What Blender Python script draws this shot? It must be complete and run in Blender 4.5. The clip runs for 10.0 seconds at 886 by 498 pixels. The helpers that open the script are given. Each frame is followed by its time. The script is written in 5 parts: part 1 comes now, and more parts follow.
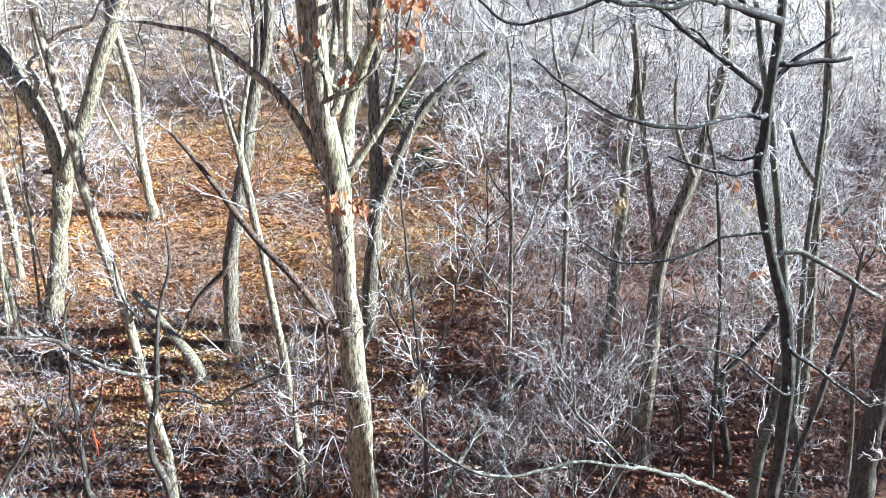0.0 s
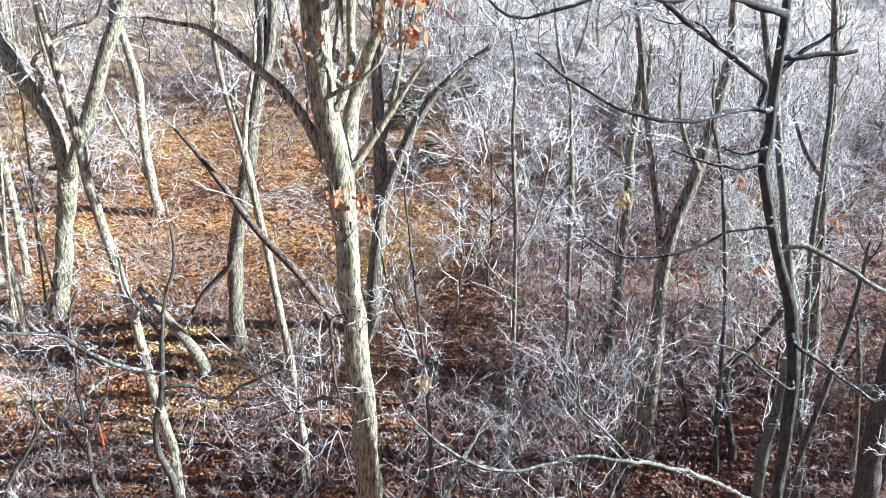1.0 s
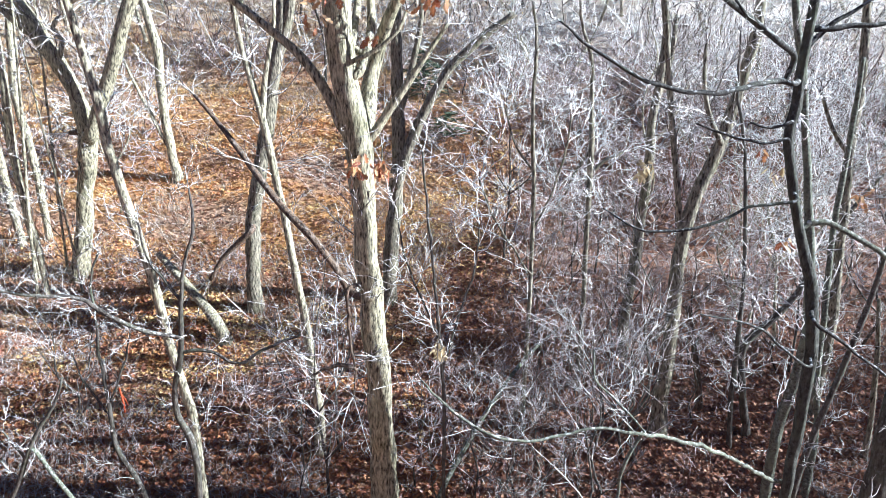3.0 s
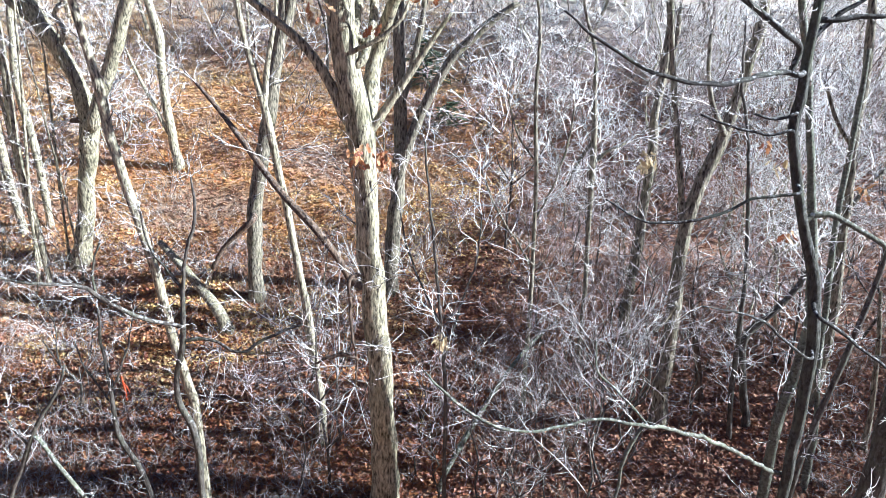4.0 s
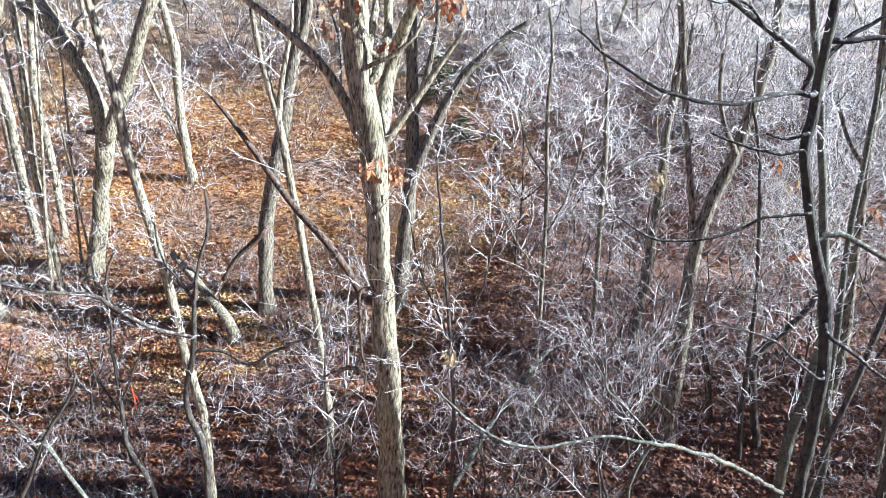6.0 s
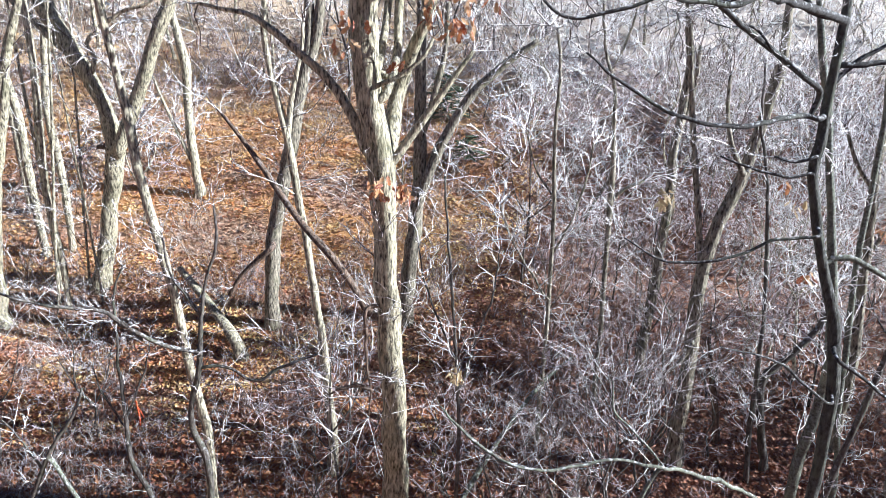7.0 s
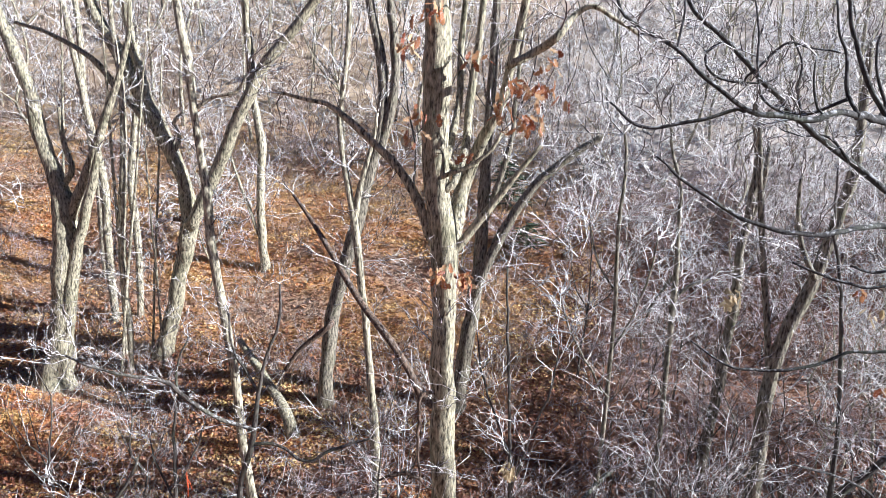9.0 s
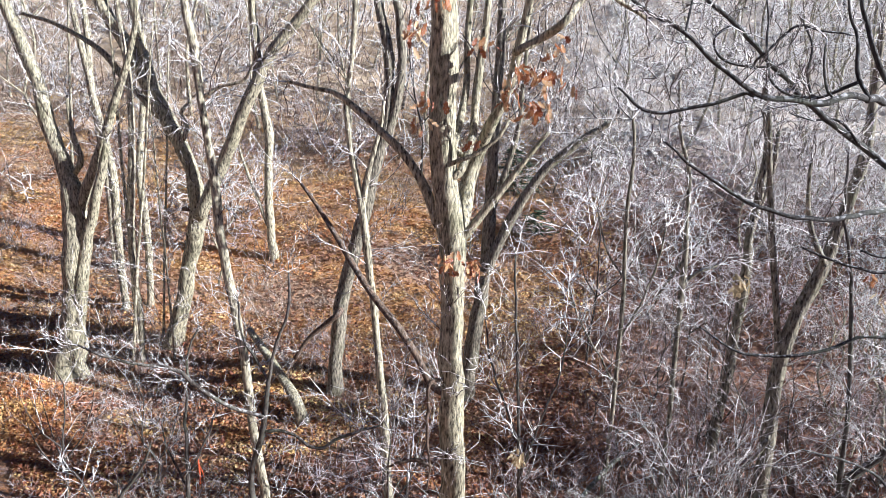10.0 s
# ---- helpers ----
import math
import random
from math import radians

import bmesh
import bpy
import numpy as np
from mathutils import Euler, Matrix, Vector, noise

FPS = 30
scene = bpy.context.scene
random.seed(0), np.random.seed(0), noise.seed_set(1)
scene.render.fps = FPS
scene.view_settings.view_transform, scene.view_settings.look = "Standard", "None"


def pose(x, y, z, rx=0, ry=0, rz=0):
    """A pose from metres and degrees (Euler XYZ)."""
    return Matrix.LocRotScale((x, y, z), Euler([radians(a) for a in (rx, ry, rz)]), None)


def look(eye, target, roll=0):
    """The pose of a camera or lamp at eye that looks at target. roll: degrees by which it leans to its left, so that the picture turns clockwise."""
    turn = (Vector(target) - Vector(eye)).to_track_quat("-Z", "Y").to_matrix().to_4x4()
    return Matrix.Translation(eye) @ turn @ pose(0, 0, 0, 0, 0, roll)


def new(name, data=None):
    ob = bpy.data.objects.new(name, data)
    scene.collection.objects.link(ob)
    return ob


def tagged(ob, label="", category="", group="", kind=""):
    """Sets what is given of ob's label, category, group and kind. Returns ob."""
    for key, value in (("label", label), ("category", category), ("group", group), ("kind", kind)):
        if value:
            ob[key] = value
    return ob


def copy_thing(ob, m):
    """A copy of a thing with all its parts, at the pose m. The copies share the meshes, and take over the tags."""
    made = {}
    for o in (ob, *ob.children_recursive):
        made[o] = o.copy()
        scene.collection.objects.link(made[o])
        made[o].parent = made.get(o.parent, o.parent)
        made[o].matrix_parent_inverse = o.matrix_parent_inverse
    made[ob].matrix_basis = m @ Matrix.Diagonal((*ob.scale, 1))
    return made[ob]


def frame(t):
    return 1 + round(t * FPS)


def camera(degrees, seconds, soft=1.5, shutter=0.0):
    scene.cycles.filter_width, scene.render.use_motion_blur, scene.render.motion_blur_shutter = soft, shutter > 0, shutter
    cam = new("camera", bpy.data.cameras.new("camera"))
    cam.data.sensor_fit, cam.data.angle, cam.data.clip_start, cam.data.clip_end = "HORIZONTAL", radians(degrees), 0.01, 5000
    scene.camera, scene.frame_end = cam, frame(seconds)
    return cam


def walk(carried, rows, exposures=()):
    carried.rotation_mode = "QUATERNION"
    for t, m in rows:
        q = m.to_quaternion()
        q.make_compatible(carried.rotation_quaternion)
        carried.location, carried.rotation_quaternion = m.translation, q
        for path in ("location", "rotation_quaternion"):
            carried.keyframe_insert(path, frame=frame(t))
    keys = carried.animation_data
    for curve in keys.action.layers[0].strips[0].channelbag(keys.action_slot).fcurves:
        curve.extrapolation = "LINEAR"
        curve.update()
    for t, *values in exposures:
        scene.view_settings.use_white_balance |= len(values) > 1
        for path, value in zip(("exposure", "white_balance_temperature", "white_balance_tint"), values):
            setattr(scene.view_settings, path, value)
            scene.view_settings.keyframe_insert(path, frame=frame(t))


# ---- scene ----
cam = camera(64.7, 10.0, 0.45)
PATH = [
    (0.0, 0.000, 0.000, 8.400, -0.00, -16.00, -0.00),
    (0.5, 0.014, 0.007, 8.396, 0.30, -16.17, 0.36),
    (1.0, 0.008, 0.001, 8.394, 0.32, -16.37, 0.23),
    (1.5, 0.006, 0.008, 8.392, 0.66, -16.91, 0.02),
    (2.0, 0.004, 0.008, 8.391, 1.34, -17.27, -0.17),
    (2.5, -0.005, 0.013, 8.383, 1.83, -17.58, -0.24),
    (3.0, -0.006, 0.015, 8.384, 1.88, -18.76, -0.31),
    (4.5, -0.031, 0.027, 8.386, 2.41, -19.63, -0.86),
    (5.0, -0.033, 0.021, 8.384, 3.10, -19.36, -0.79),
    (6.5, -0.039, -0.025, 8.406, 3.07, -18.03, -1.22),
    (7.0, -0.056, -0.016, 8.433, 3.66, -17.07, -1.50),
    (7.5, -0.093, -0.042, 8.497, 5.72, -13.31, -1.66),
    (8.0, -0.113, -0.040, 8.529, 7.26, -11.44, -2.25),
    (8.5, -0.139, -0.052, 8.536, 8.73, -10.99, -3.12),
    (9.0, -0.142, -0.038, 8.543, 8.76, -10.64, -3.33),
    (9.5, -0.146, -0.042, 8.550, 8.76, -10.80, -3.44),
    (10.0, -0.141, -0.045, 8.539, 9.32, -11.65, -2.82),
]
walk(cam, [(t, pose(x, y, z, 90 + pitch, roll, yaw)) for t, x, y, z, yaw, pitch, roll in PATH],
     exposures=[(0.0, 1.82, 5150, 5), (5.0, 1.83, 5190, 8), (6.5, 1.67, 5230, 10), (7.5, 1.62, 5340, 11), (8.6, 1.37, 5420, 13), (10.0, 1.38, 5500, 13)])

# ---- world and sun ----
SUN_TO = Vector((0.94, -0.04, 0.43)).normalized()
world = bpy.data.worlds.new("sky")
scene.world = world
world.use_nodes = True
wt = world.node_tree
wt.nodes.clear()
sky = wt.nodes.new("ShaderNodeTexSky")
sky.sky_type = "NISHITA"
sky.sun_disc = False
sky.sun_elevation = math.asin(SUN_TO.z)
sky.sun_rotation = math.atan2(SUN_TO.x, SUN_TO.y)
sky.air_density, sky.dust_density, sky.ozone_density = 0.32, 0.0, 2.0
bgd = wt.nodes.new("ShaderNodeBackground")
bgd.inputs["Strength"].default_value = 0.035
wout = wt.nodes.new("ShaderNodeOutputWorld")
wt.links.new(sky.outputs[0], bgd.inputs["Color"])
wt.links.new(bgd.outputs[0], wout.inputs["Surface"])

sun = new("sun", bpy.data.lights.new("sun", "SUN"))
sun.data.energy = 5.0
sun.data.angle = radians(0.6)
sun.data.color = (1.0, 0.91, 0.77)
sun.matrix_world = look(SUN_TO * 60, (0, 0, 0))


# ---- materials ----
def material(name):
    m = bpy.data.materials.new(name)
    m.use_nodes = True
    m.node_tree.nodes.clear()
    n = m.node_tree.nodes
    out = n.new("ShaderNodeOutputMaterial")
    b = n.new("ShaderNodeBsdfPrincipled")
    m.node_tree.links.new(b.outputs[0], out.inputs["Surface"])
    return m, n, m.node_tree.links, b


def ramp(n, stops):
    r = n.new("ShaderNodeValToRGB")
    e = r.color_ramp.elements
    while len(e) < len(stops):
        e.new(0.5)
    for el, (p, c) in zip(e, stops):
        el.position = p
        el.color = (*c, 1) if len(c) == 3 else (c[0], c[0], c[0], 1)
    return r


def mixed(n, links, fac, a, b):
    m = n.new("ShaderNodeMix")
    m.data_type = "RGBA"
    for sock, v in ((m.inputs[0], fac), (m.inputs[6], a), (m.inputs[7], b)):
        if isinstance(v, (int, float)):
            sock.default_value = v
        elif isinstance(v, tuple):
            sock.default_value = (*v, 1)
        else:
            links.new(v, sock)
    return m.outputs[2]


def maths(n, links, op, a, b):
    m = n.new("ShaderNodeMath")
    m.operation = op
    m.use_clamp = op in ("ADD", "MULTIPLY")
    for sock, v in zip(m.inputs, (a, b)):
        if isinstance(v, (int, float)):
            sock.default_value = v
        else:
            links.new(v, sock)
    return m.outputs[0]


def noise_at(n, links, scale, detail=4, squash=None, rough=0.6):
    t = n.new("ShaderNodeTexNoise")
    t.inputs["Scale"].default_value = scale
    t.inputs["Detail"].default_value = detail
    t.inputs["Roughness"].default_value = rough
    co = n.new("ShaderNodeTexCoord")
    if squash:
        mp = n.new("ShaderNodeMapping")
        mp.inputs["Scale"].default_value = squash
        links.new(co.outputs["Object"], mp.inputs["Vector"])
        links.new(mp.outputs[0], t.inputs["Vector"])
    else:
        links.new(co.outputs["Object"], t.inputs["Vector"])
    return t.outputs["Fac"]


def upward(n, links, lo, hi):
    """0 to 1 by how far the surface looks up, for rime that settles on top."""
    g = n.new("ShaderNodeNewGeometry")
    s = n.new("ShaderNodeSeparateXYZ")
    links.new(g.outputs["Normal"], s.inputs[0])
    r = n.new("ShaderNodeMapRange")
    r.inputs["From Min"].default_value, r.inputs["From Max"].default_value = lo, hi
    links.new(s.outputs["Z"], r.inputs["Value"])
    return r.outputs[0]


def bark(name, dark, light, moss=(0.16, 0.17, 0.08), moss_amount=0.3, frost=0.25, furrow=1.0, grain=(1, 1, 0.26)):
    m, n, links, b = material(name)
    ridges = noise_at(n, links, 26, 5, grain, 0.65)
    blotch = noise_at(n, links, 2.2, 3)
    col = ramp(n, [(0.36, dark), (0.5, tuple((d + l) / 2 for d, l in zip(dark, light))), (0.66, light)])
    links.new(ridges, col.inputs[0])
    mo = ramp(n, [(0.50, (0.0,)), (0.68, (moss_amount,))])
    links.new(blotch, mo.inputs[0])
    c = mixed(n, links, mo.outputs[0], col.outputs[0], moss)
    fr = ramp(n, [(0.52, (0.0,)), (0.62, (1.0,))])
    links.new(noise_at(n, links, 18, 4), fr.inputs[0])
    f2 = maths(n, links, "MULTIPLY", fr.outputs[0], maths(n, links, "MULTIPLY", upward(n, links, -0.1, 0.6), frost * 3))
    c = mixed(n, links, f2, c, (0.72, 0.75, 0.80))
    links.new(c, b.inputs["Base Color"])
    b.inputs["Roughness"].default_value = 0.9
    bump = n.new("ShaderNodeBump")
    bump.inputs["Strength"].default_value = 0.7 * furrow
    bump.inputs["Distance"].default_value = 0.06
    links.new(ridges, bump.inputs["Height"])
    links.new(bump.outputs[0], b.inputs["Normal"])
    return m


def rimed(name, wood, rime=(0.82, 0.81, 0.82), lo=0.40, hi=0.56, top=0.35, vary=0.22):
    """Thin wood crusted with hoar frost: rime in patches, thicker on top."""
    m, n, links, b = material(name)
    grain = noise_at(n, links, 9, 5)
    up = upward(n, links, -0.6, 0.9)
    s = maths(n, links, "ADD", grain, maths(n, links, "MULTIPLY", up, top))
    each = n.new("ShaderNodeNewGeometry")
    s = maths(n, links, "SUBTRACT", maths(n, links, "ADD", s, 0.0), maths(n, links, "MULTIPLY", each.outputs["Random Per Island"], vary))
    f = n.new("ShaderNodeMapRange")
    f.inputs["From Min"].default_value, f.inputs["From Max"].default_value = lo + (top - vary) / 2, hi + (top - vary) / 2
    links.new(s, f.inputs["Value"])
    wv = ramp(n, [(0.3, tuple(0.7 * v for v in wood)), (0.7, tuple(1.3 * v for v in wood))])
    links.new(noise_at(n, links, 3.0, 3), wv.inputs[0])
    links.new(mixed(n, links, f.outputs[0], wv.outputs[0], rime), b.inputs["Base Color"])
    b.inputs["Roughness"].default_value = 0.75
    bump = n.new("ShaderNodeBump")
    bump.inputs["Strength"].default_value = 0.6
    bump.inputs["Distance"].default_value = 0.01
    links.new(noise_at(n, links, 90, 2), bump.inputs["Height"])
    links.new(bump.outputs[0], b.inputs["Normal"])
    return m


def leafy(name, stops, frost=0.2, thin=0.35, single=False, lit_patch=None, dull=None, rime=(0.72, 0.74, 0.80)):
    m, n, links, b = material(name)
    g = n.new("ShaderNodeObjectInfo" if single else "ShaderNodeNewGeometry")
    col = ramp(n, stops)
    links.new(g.outputs["Random" if single else "Random Per Island"], col.inputs[0])
    f = ramp(n, [(0.55, (0.0,)), (0.68, (1.0,))])
    links.new(noise_at(n, links, 14, 4), f.inputs[0])
    f2 = maths(n, links, "MULTIPLY", f.outputs[0], frost)
    base = col.outputs[0]
    # Wide patches that paint sunlit streaks into the leaf colour
    if lit_patch:
        dr = ramp(n, [(0.45, (0.0,)), (0.56, (0.85,))])
        links.new(noise_at(n, links, 0.45, 3, (0.5, 1.3, 1)), dr.inputs[0])
        base = mixed(n, links, dr.outputs[0], base, lit_patch)
    # Duller patches that paint dappled shade into the leaf colour
    if dull:
        du = ramp(n, [(0.47, (0.0,)), (0.55, (0.85,))])
        links.new(noise_at(n, links, 0.6, 5, (0.55, 1.2, 1)), du.inputs[0])
        base = mixed(n, links, du.outputs[0], base, dull)
    c = mixed(n, links, f2, base, rime)
    links.new(c, b.inputs["Base Color"])
    b.inputs["Roughness"].default_value = 0.65
    if thin:
        tr = n.new("ShaderNodeBsdfTranslucent")
        links.new(c, tr.inputs["Color"])
        mx = n.new("ShaderNodeMixShader")
        mx.inputs[0].default_value = thin
        links.new(b.outputs[0], mx.inputs[1])
        links.new(tr.outputs[0], mx.inputs[2])
        out = [o for o in n if o.type == "OUTPUT_MATERIAL"][0]
        links.new(mx.outputs[0], out.inputs["Surface"])
    return m


BARK_OAK = bark("oak_bark", (0.03, 0.026, 0.02), (0.60, 0.555, 0.395), moss_amount=0.35, frost=0.08)
BARK_GREY = bark("grey_bark", (0.05, 0.042, 0.033), (0.66, 0.615, 0.455), moss_amount=0.25, frost=0.08, furrow=0.8)
BARK_DARK = bark("dark_bark", (0.03, 0.026, 0.025), (0.13, 0.115, 0.10), moss=(0.13, 0.15, 0.10), moss_amount=0.5, frost=0.15)
# Near-black: the shade on the crooked tree's limbs is put into the colour
BARK_SHADED = bark("blackish_bark", (0.012, 0.012, 0.013), (0.06, 0.058, 0.058), moss=(0.10, 0.12, 0.085), moss_amount=0.5, frost=0.2)
BARK_MOSSY = bark("mossy_dark_bark", (0.018, 0.018, 0.016), (0.085, 0.086, 0.074), moss=(0.12, 0.14, 0.09), moss_amount=0.6, frost=0.10)
BARK_BROWN = bark("brown_bark", (0.02, 0.017, 0.015), (0.38, 0.345, 0.265), moss_amount=0.35, frost=0.12)
BARK_LICHEN = bark("lichen_bark", (0.05, 0.05, 0.042), (0.20, 0.215, 0.17), moss=(0.25, 0.28, 0.20), moss_amount=0.7, frost=0.2, grain=(1, 1, 1))
DEAD_WOOD = bark("dead_wood", (0.035, 0.025, 0.02), (0.22, 0.155, 0.115), moss_amount=0.0, frost=0.05)
CUT_WOOD = bark("weathered_wood", (0.25, 0.21, 0.15), (0.5, 0.44, 0.34), moss_amount=0.2, frost=0.2)
TWIG_WHITE = rimed("rimed_twig", (0.10, 0.075, 0.06), (0.86, 0.85, 0.86), lo=0.40, hi=0.45, vary=0.34)
TWIG_HALF = rimed("half_rimed_twig", (0.09, 0.065, 0.055), lo=0.48, hi=0.56, vary=0.3)
TWIG_DARK = rimed("dark_rimed_twig", (0.075, 0.058, 0.05), lo=0.52, hi=0.68, top=0.45)
TWIG_BROWN = rimed("brown_rimed_twig", (0.17, 0.105, 0.07), lo=0.52, hi=0.68)
WEED = rimed("rimed_weed", (0.20, 0.145, 0.115), (0.60, 0.58, 0.62), lo=0.46, hi=0.60, vary=0.3)
TWIG_TAN = rimed("tan_rimed_twig", (0.24, 0.165, 0.115), (0.66, 0.58, 0.52), lo=0.48, hi=0.60, vary=0.3)
TWIG_MAUVE = rimed("mauve_rimed_twig", (0.17, 0.10, 0.085), (0.70, 0.635, 0.68), lo=0.48, hi=0.55, vary=0.36)
LEAF_DRY = leafy("dry_oak_leaf", [(0.0, (0.26, 0.07, 0.025)), (0.3, (0.40, 0.16, 0.06)), (0.6, (0.52, 0.28, 0.12)), (1.0, (0.60, 0.44, 0.26))], frost=0.7, single=True)
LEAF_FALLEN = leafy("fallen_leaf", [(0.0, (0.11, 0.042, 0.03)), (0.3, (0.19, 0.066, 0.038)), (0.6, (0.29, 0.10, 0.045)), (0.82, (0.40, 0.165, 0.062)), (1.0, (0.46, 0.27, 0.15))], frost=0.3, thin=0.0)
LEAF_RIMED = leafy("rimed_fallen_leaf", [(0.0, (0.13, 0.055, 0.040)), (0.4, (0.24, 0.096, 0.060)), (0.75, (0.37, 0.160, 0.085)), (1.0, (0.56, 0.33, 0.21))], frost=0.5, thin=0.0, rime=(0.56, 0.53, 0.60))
# Sunlight put into the leaf colour; gold patches read as lit, dull as shaded
LEAF_SUNLIT = leafy("hillside_leaf", [(0.0, (0.40, 0.145, 0.055)), (0.3, (0.55, 0.235, 0.08)), (0.6, (0.65, 0.34, 0.12)), (0.85, (0.72, 0.46, 0.19)), (1.0, (0.74, 0.57, 0.34))], frost=0.35, thin=0.0, lit_patch=(0.88, 0.66, 0.28), dull=(0.35, 0.19, 0.135))
GRASS = leafy("frosted_grass", [(0.0, (0.26, 0.21, 0.15)), (0.5, (0.42, 0.38, 0.31)), (1.0, (0.60, 0.58, 0.56))], frost=0.9, thin=0.0)
NEEDLES = leafy("evergreen_needles", [(0.0, (0.03, 0.06, 0.03)), (0.6, (0.07, 0.11, 0.06)), (1.0, (0.13, 0.17, 0.11))], frost=0.75, thin=0.0, rime=(0.5, 0.55, 0.5))
STAKE_RED = leafy("orange_paint", [(0.0, (0.62, 0.10, 0.03)), (1.0, (0.62, 0.10, 0.03))], frost=0.1, thin=0.0)
NEST = leafy("pale_dry_leaves", [(0.0, (0.34, 0.25, 0.13)), (1.0, (0.60, 0.50, 0.32))], frost=0.3, single=True)


def ground_material():
    m, n, links, b = material("forest_floor")
    co = n.new("ShaderNodeTexCoord")
    fine = noise_at(n, links, 11.0, 6, rough=0.75)
    col = ramp(n, [(0.30, (0.07, 0.033, 0.02)), (0.44, (0.20, 0.085, 0.04)), (0.56, (0.36, 0.16, 0.06)), (0.70, (0.48, 0.28, 0.13))])
    links.new(fine, col.inputs[0])
    big = ramp(n, [(0.45, (0.0,)), (0.66, (0.4,))])
    links.new(noise_at(n, links, 0.22, 5), big.inputs[0])
    c = mixed(n, links, big.outputs[0], col.outputs[0], (0.36, 0.29, 0.20))
    sp = n.new("ShaderNodeSeparateXYZ")
    links.new(co.outputs["Object"], sp.inputs[0])
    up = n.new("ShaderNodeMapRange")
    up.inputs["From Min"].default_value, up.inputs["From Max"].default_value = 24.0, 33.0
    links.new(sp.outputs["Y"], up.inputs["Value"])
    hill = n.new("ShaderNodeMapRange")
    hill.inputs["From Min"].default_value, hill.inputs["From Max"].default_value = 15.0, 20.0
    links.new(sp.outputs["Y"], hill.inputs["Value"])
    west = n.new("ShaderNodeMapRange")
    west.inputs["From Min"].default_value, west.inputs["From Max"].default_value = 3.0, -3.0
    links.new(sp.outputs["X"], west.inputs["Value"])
    # The hillside's sunlit gold is put into the ground colour, west side only
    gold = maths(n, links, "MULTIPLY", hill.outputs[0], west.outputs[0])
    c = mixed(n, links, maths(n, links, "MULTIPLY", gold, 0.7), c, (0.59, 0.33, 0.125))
    rimy = ramp(n, [(0.52, (0.0,)), (0.62, (0.6,))])
    links.new(noise_at(n, links, 0.5, 5, (0.6, 1.4, 1)), rimy.inputs[0])
    c = mixed(n, links, maths(n, links, "MULTIPLY", hill.outputs[0], rimy.outputs[0]), c, (0.50, 0.40, 0.33))
    east = maths(n, links, "SUBTRACT", 1.0, west.outputs[0])
    c = mixed(n, links, maths(n, links, "MULTIPLY", east, 0.6), c, (0.25, 0.155, 0.12))
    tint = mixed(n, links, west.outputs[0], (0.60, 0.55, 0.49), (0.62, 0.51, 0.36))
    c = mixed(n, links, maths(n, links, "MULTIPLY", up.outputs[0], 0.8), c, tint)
    fr = ramp(n, [(0.50, (0.0,)), (0.68, (0.55,))])
    links.new(noise_at(n, links, 3.1, 8, rough=0.75), fr.inputs[0])
    c = mixed(n, links, fr.outputs[0], c, (0.56, 0.55, 0.62))
    links.new(c, b.inputs["Base Color"])
    b.inputs["Roughness"].default_value = 0.9
    bump = n.new("ShaderNodeBump")
    bump.inputs["Strength"].default_value = 1.0
    bump.inputs["Distance"].default_value = 0.06
    links.new(fine, bump.inputs["Height"])
    links.new(bump.outputs[0], b.inputs["Normal"])
    return m


# ---- ground ----
def smooth(a, b, v):
    t = min(1.0, max(0.0, (v - a) / (b - a)))
    return t * t * (3 - 2 * t)


def height(x, y):
    """The valley floor, the far hillside, the bank under the camera and an unseen ridge added towards the sun for
    shade.
    """
    z = 0.0
    if y > 12:
        z += 0.235 * (y - 12) * smooth(11, 17, y) + 0.19 * max(0.0, y - 17) * smooth(17, 26, y)
    z += 0.12 * max(0.0, y - 34) * smooth(34, 50, y) - 0.42 * max(0.0, y - 75)* smooth(75, 110, y)
    if y < 8.5:
        z += 6.6 * ((8.5 - y) / 8.5) ** 2 if y > 0 else 6.6 + 0.12 * min(-y, 40)
    d = math.hypot((x - 31) / 9, (y - 8.5) / 8)
    z += SHADE_RIDGE * math.exp(-d * d)
    z -= 0.5 * smooth(-7, -11, x) * smooth(11, 13, y) * (1 - smooth(16.5, 20, y))
    z += 1.15 * math.exp(-((x + 13.9) / 2.1) ** 2 - ((y - 14.8) / 0.95) ** 2)
    z -= 0.4 * (1 - smooth(10.5, 13, y))
    if x > 22:
        z += 2.2 * noise.noise((x * 0.12, y * 0.17, 1.3)) * smooth(22, 30, x)
    z += 0.30 * noise.noise((x * 0.21, y * 0.21, 3.1)) * smooth(6, 12, y) + 0.07 * noise.noise((x * 0.9, y * 0.9, 7.7))
    return z


# Height of the unseen ridge added to hold back the low sun
SHADE_RIDGE = 4.0


def mesh_of(name, verts, faces, mat, smooth_faces=True):
    me = bpy.data.meshes.new(name)
    me.from_pydata(verts, [], faces)
    if smooth_faces:
        me.polygons.foreach_set("use_smooth", [True] * len(me.polygons))
    me.materials.append(mat)
    me.update()
    return me


def part(name, geo, mat, parent, label="", kind="", smooth_faces=True):
    """One mesh object under a thing; geo is (verts, faces) in the thing's own axes."""
    ob = new(name, mesh_of(name, geo[0], geo[1], mat, smooth_faces))
    ob.parent = parent
    return tagged(ob, label, "", "", kind)


def axis(lo, hi, fine_lo, fine_hi, fine, coarse):
    out, v = [], lo
    while v < hi:
        out.append(v)
        v += fine if fine_lo <= v < fine_hi else coarse
    return out + [hi]


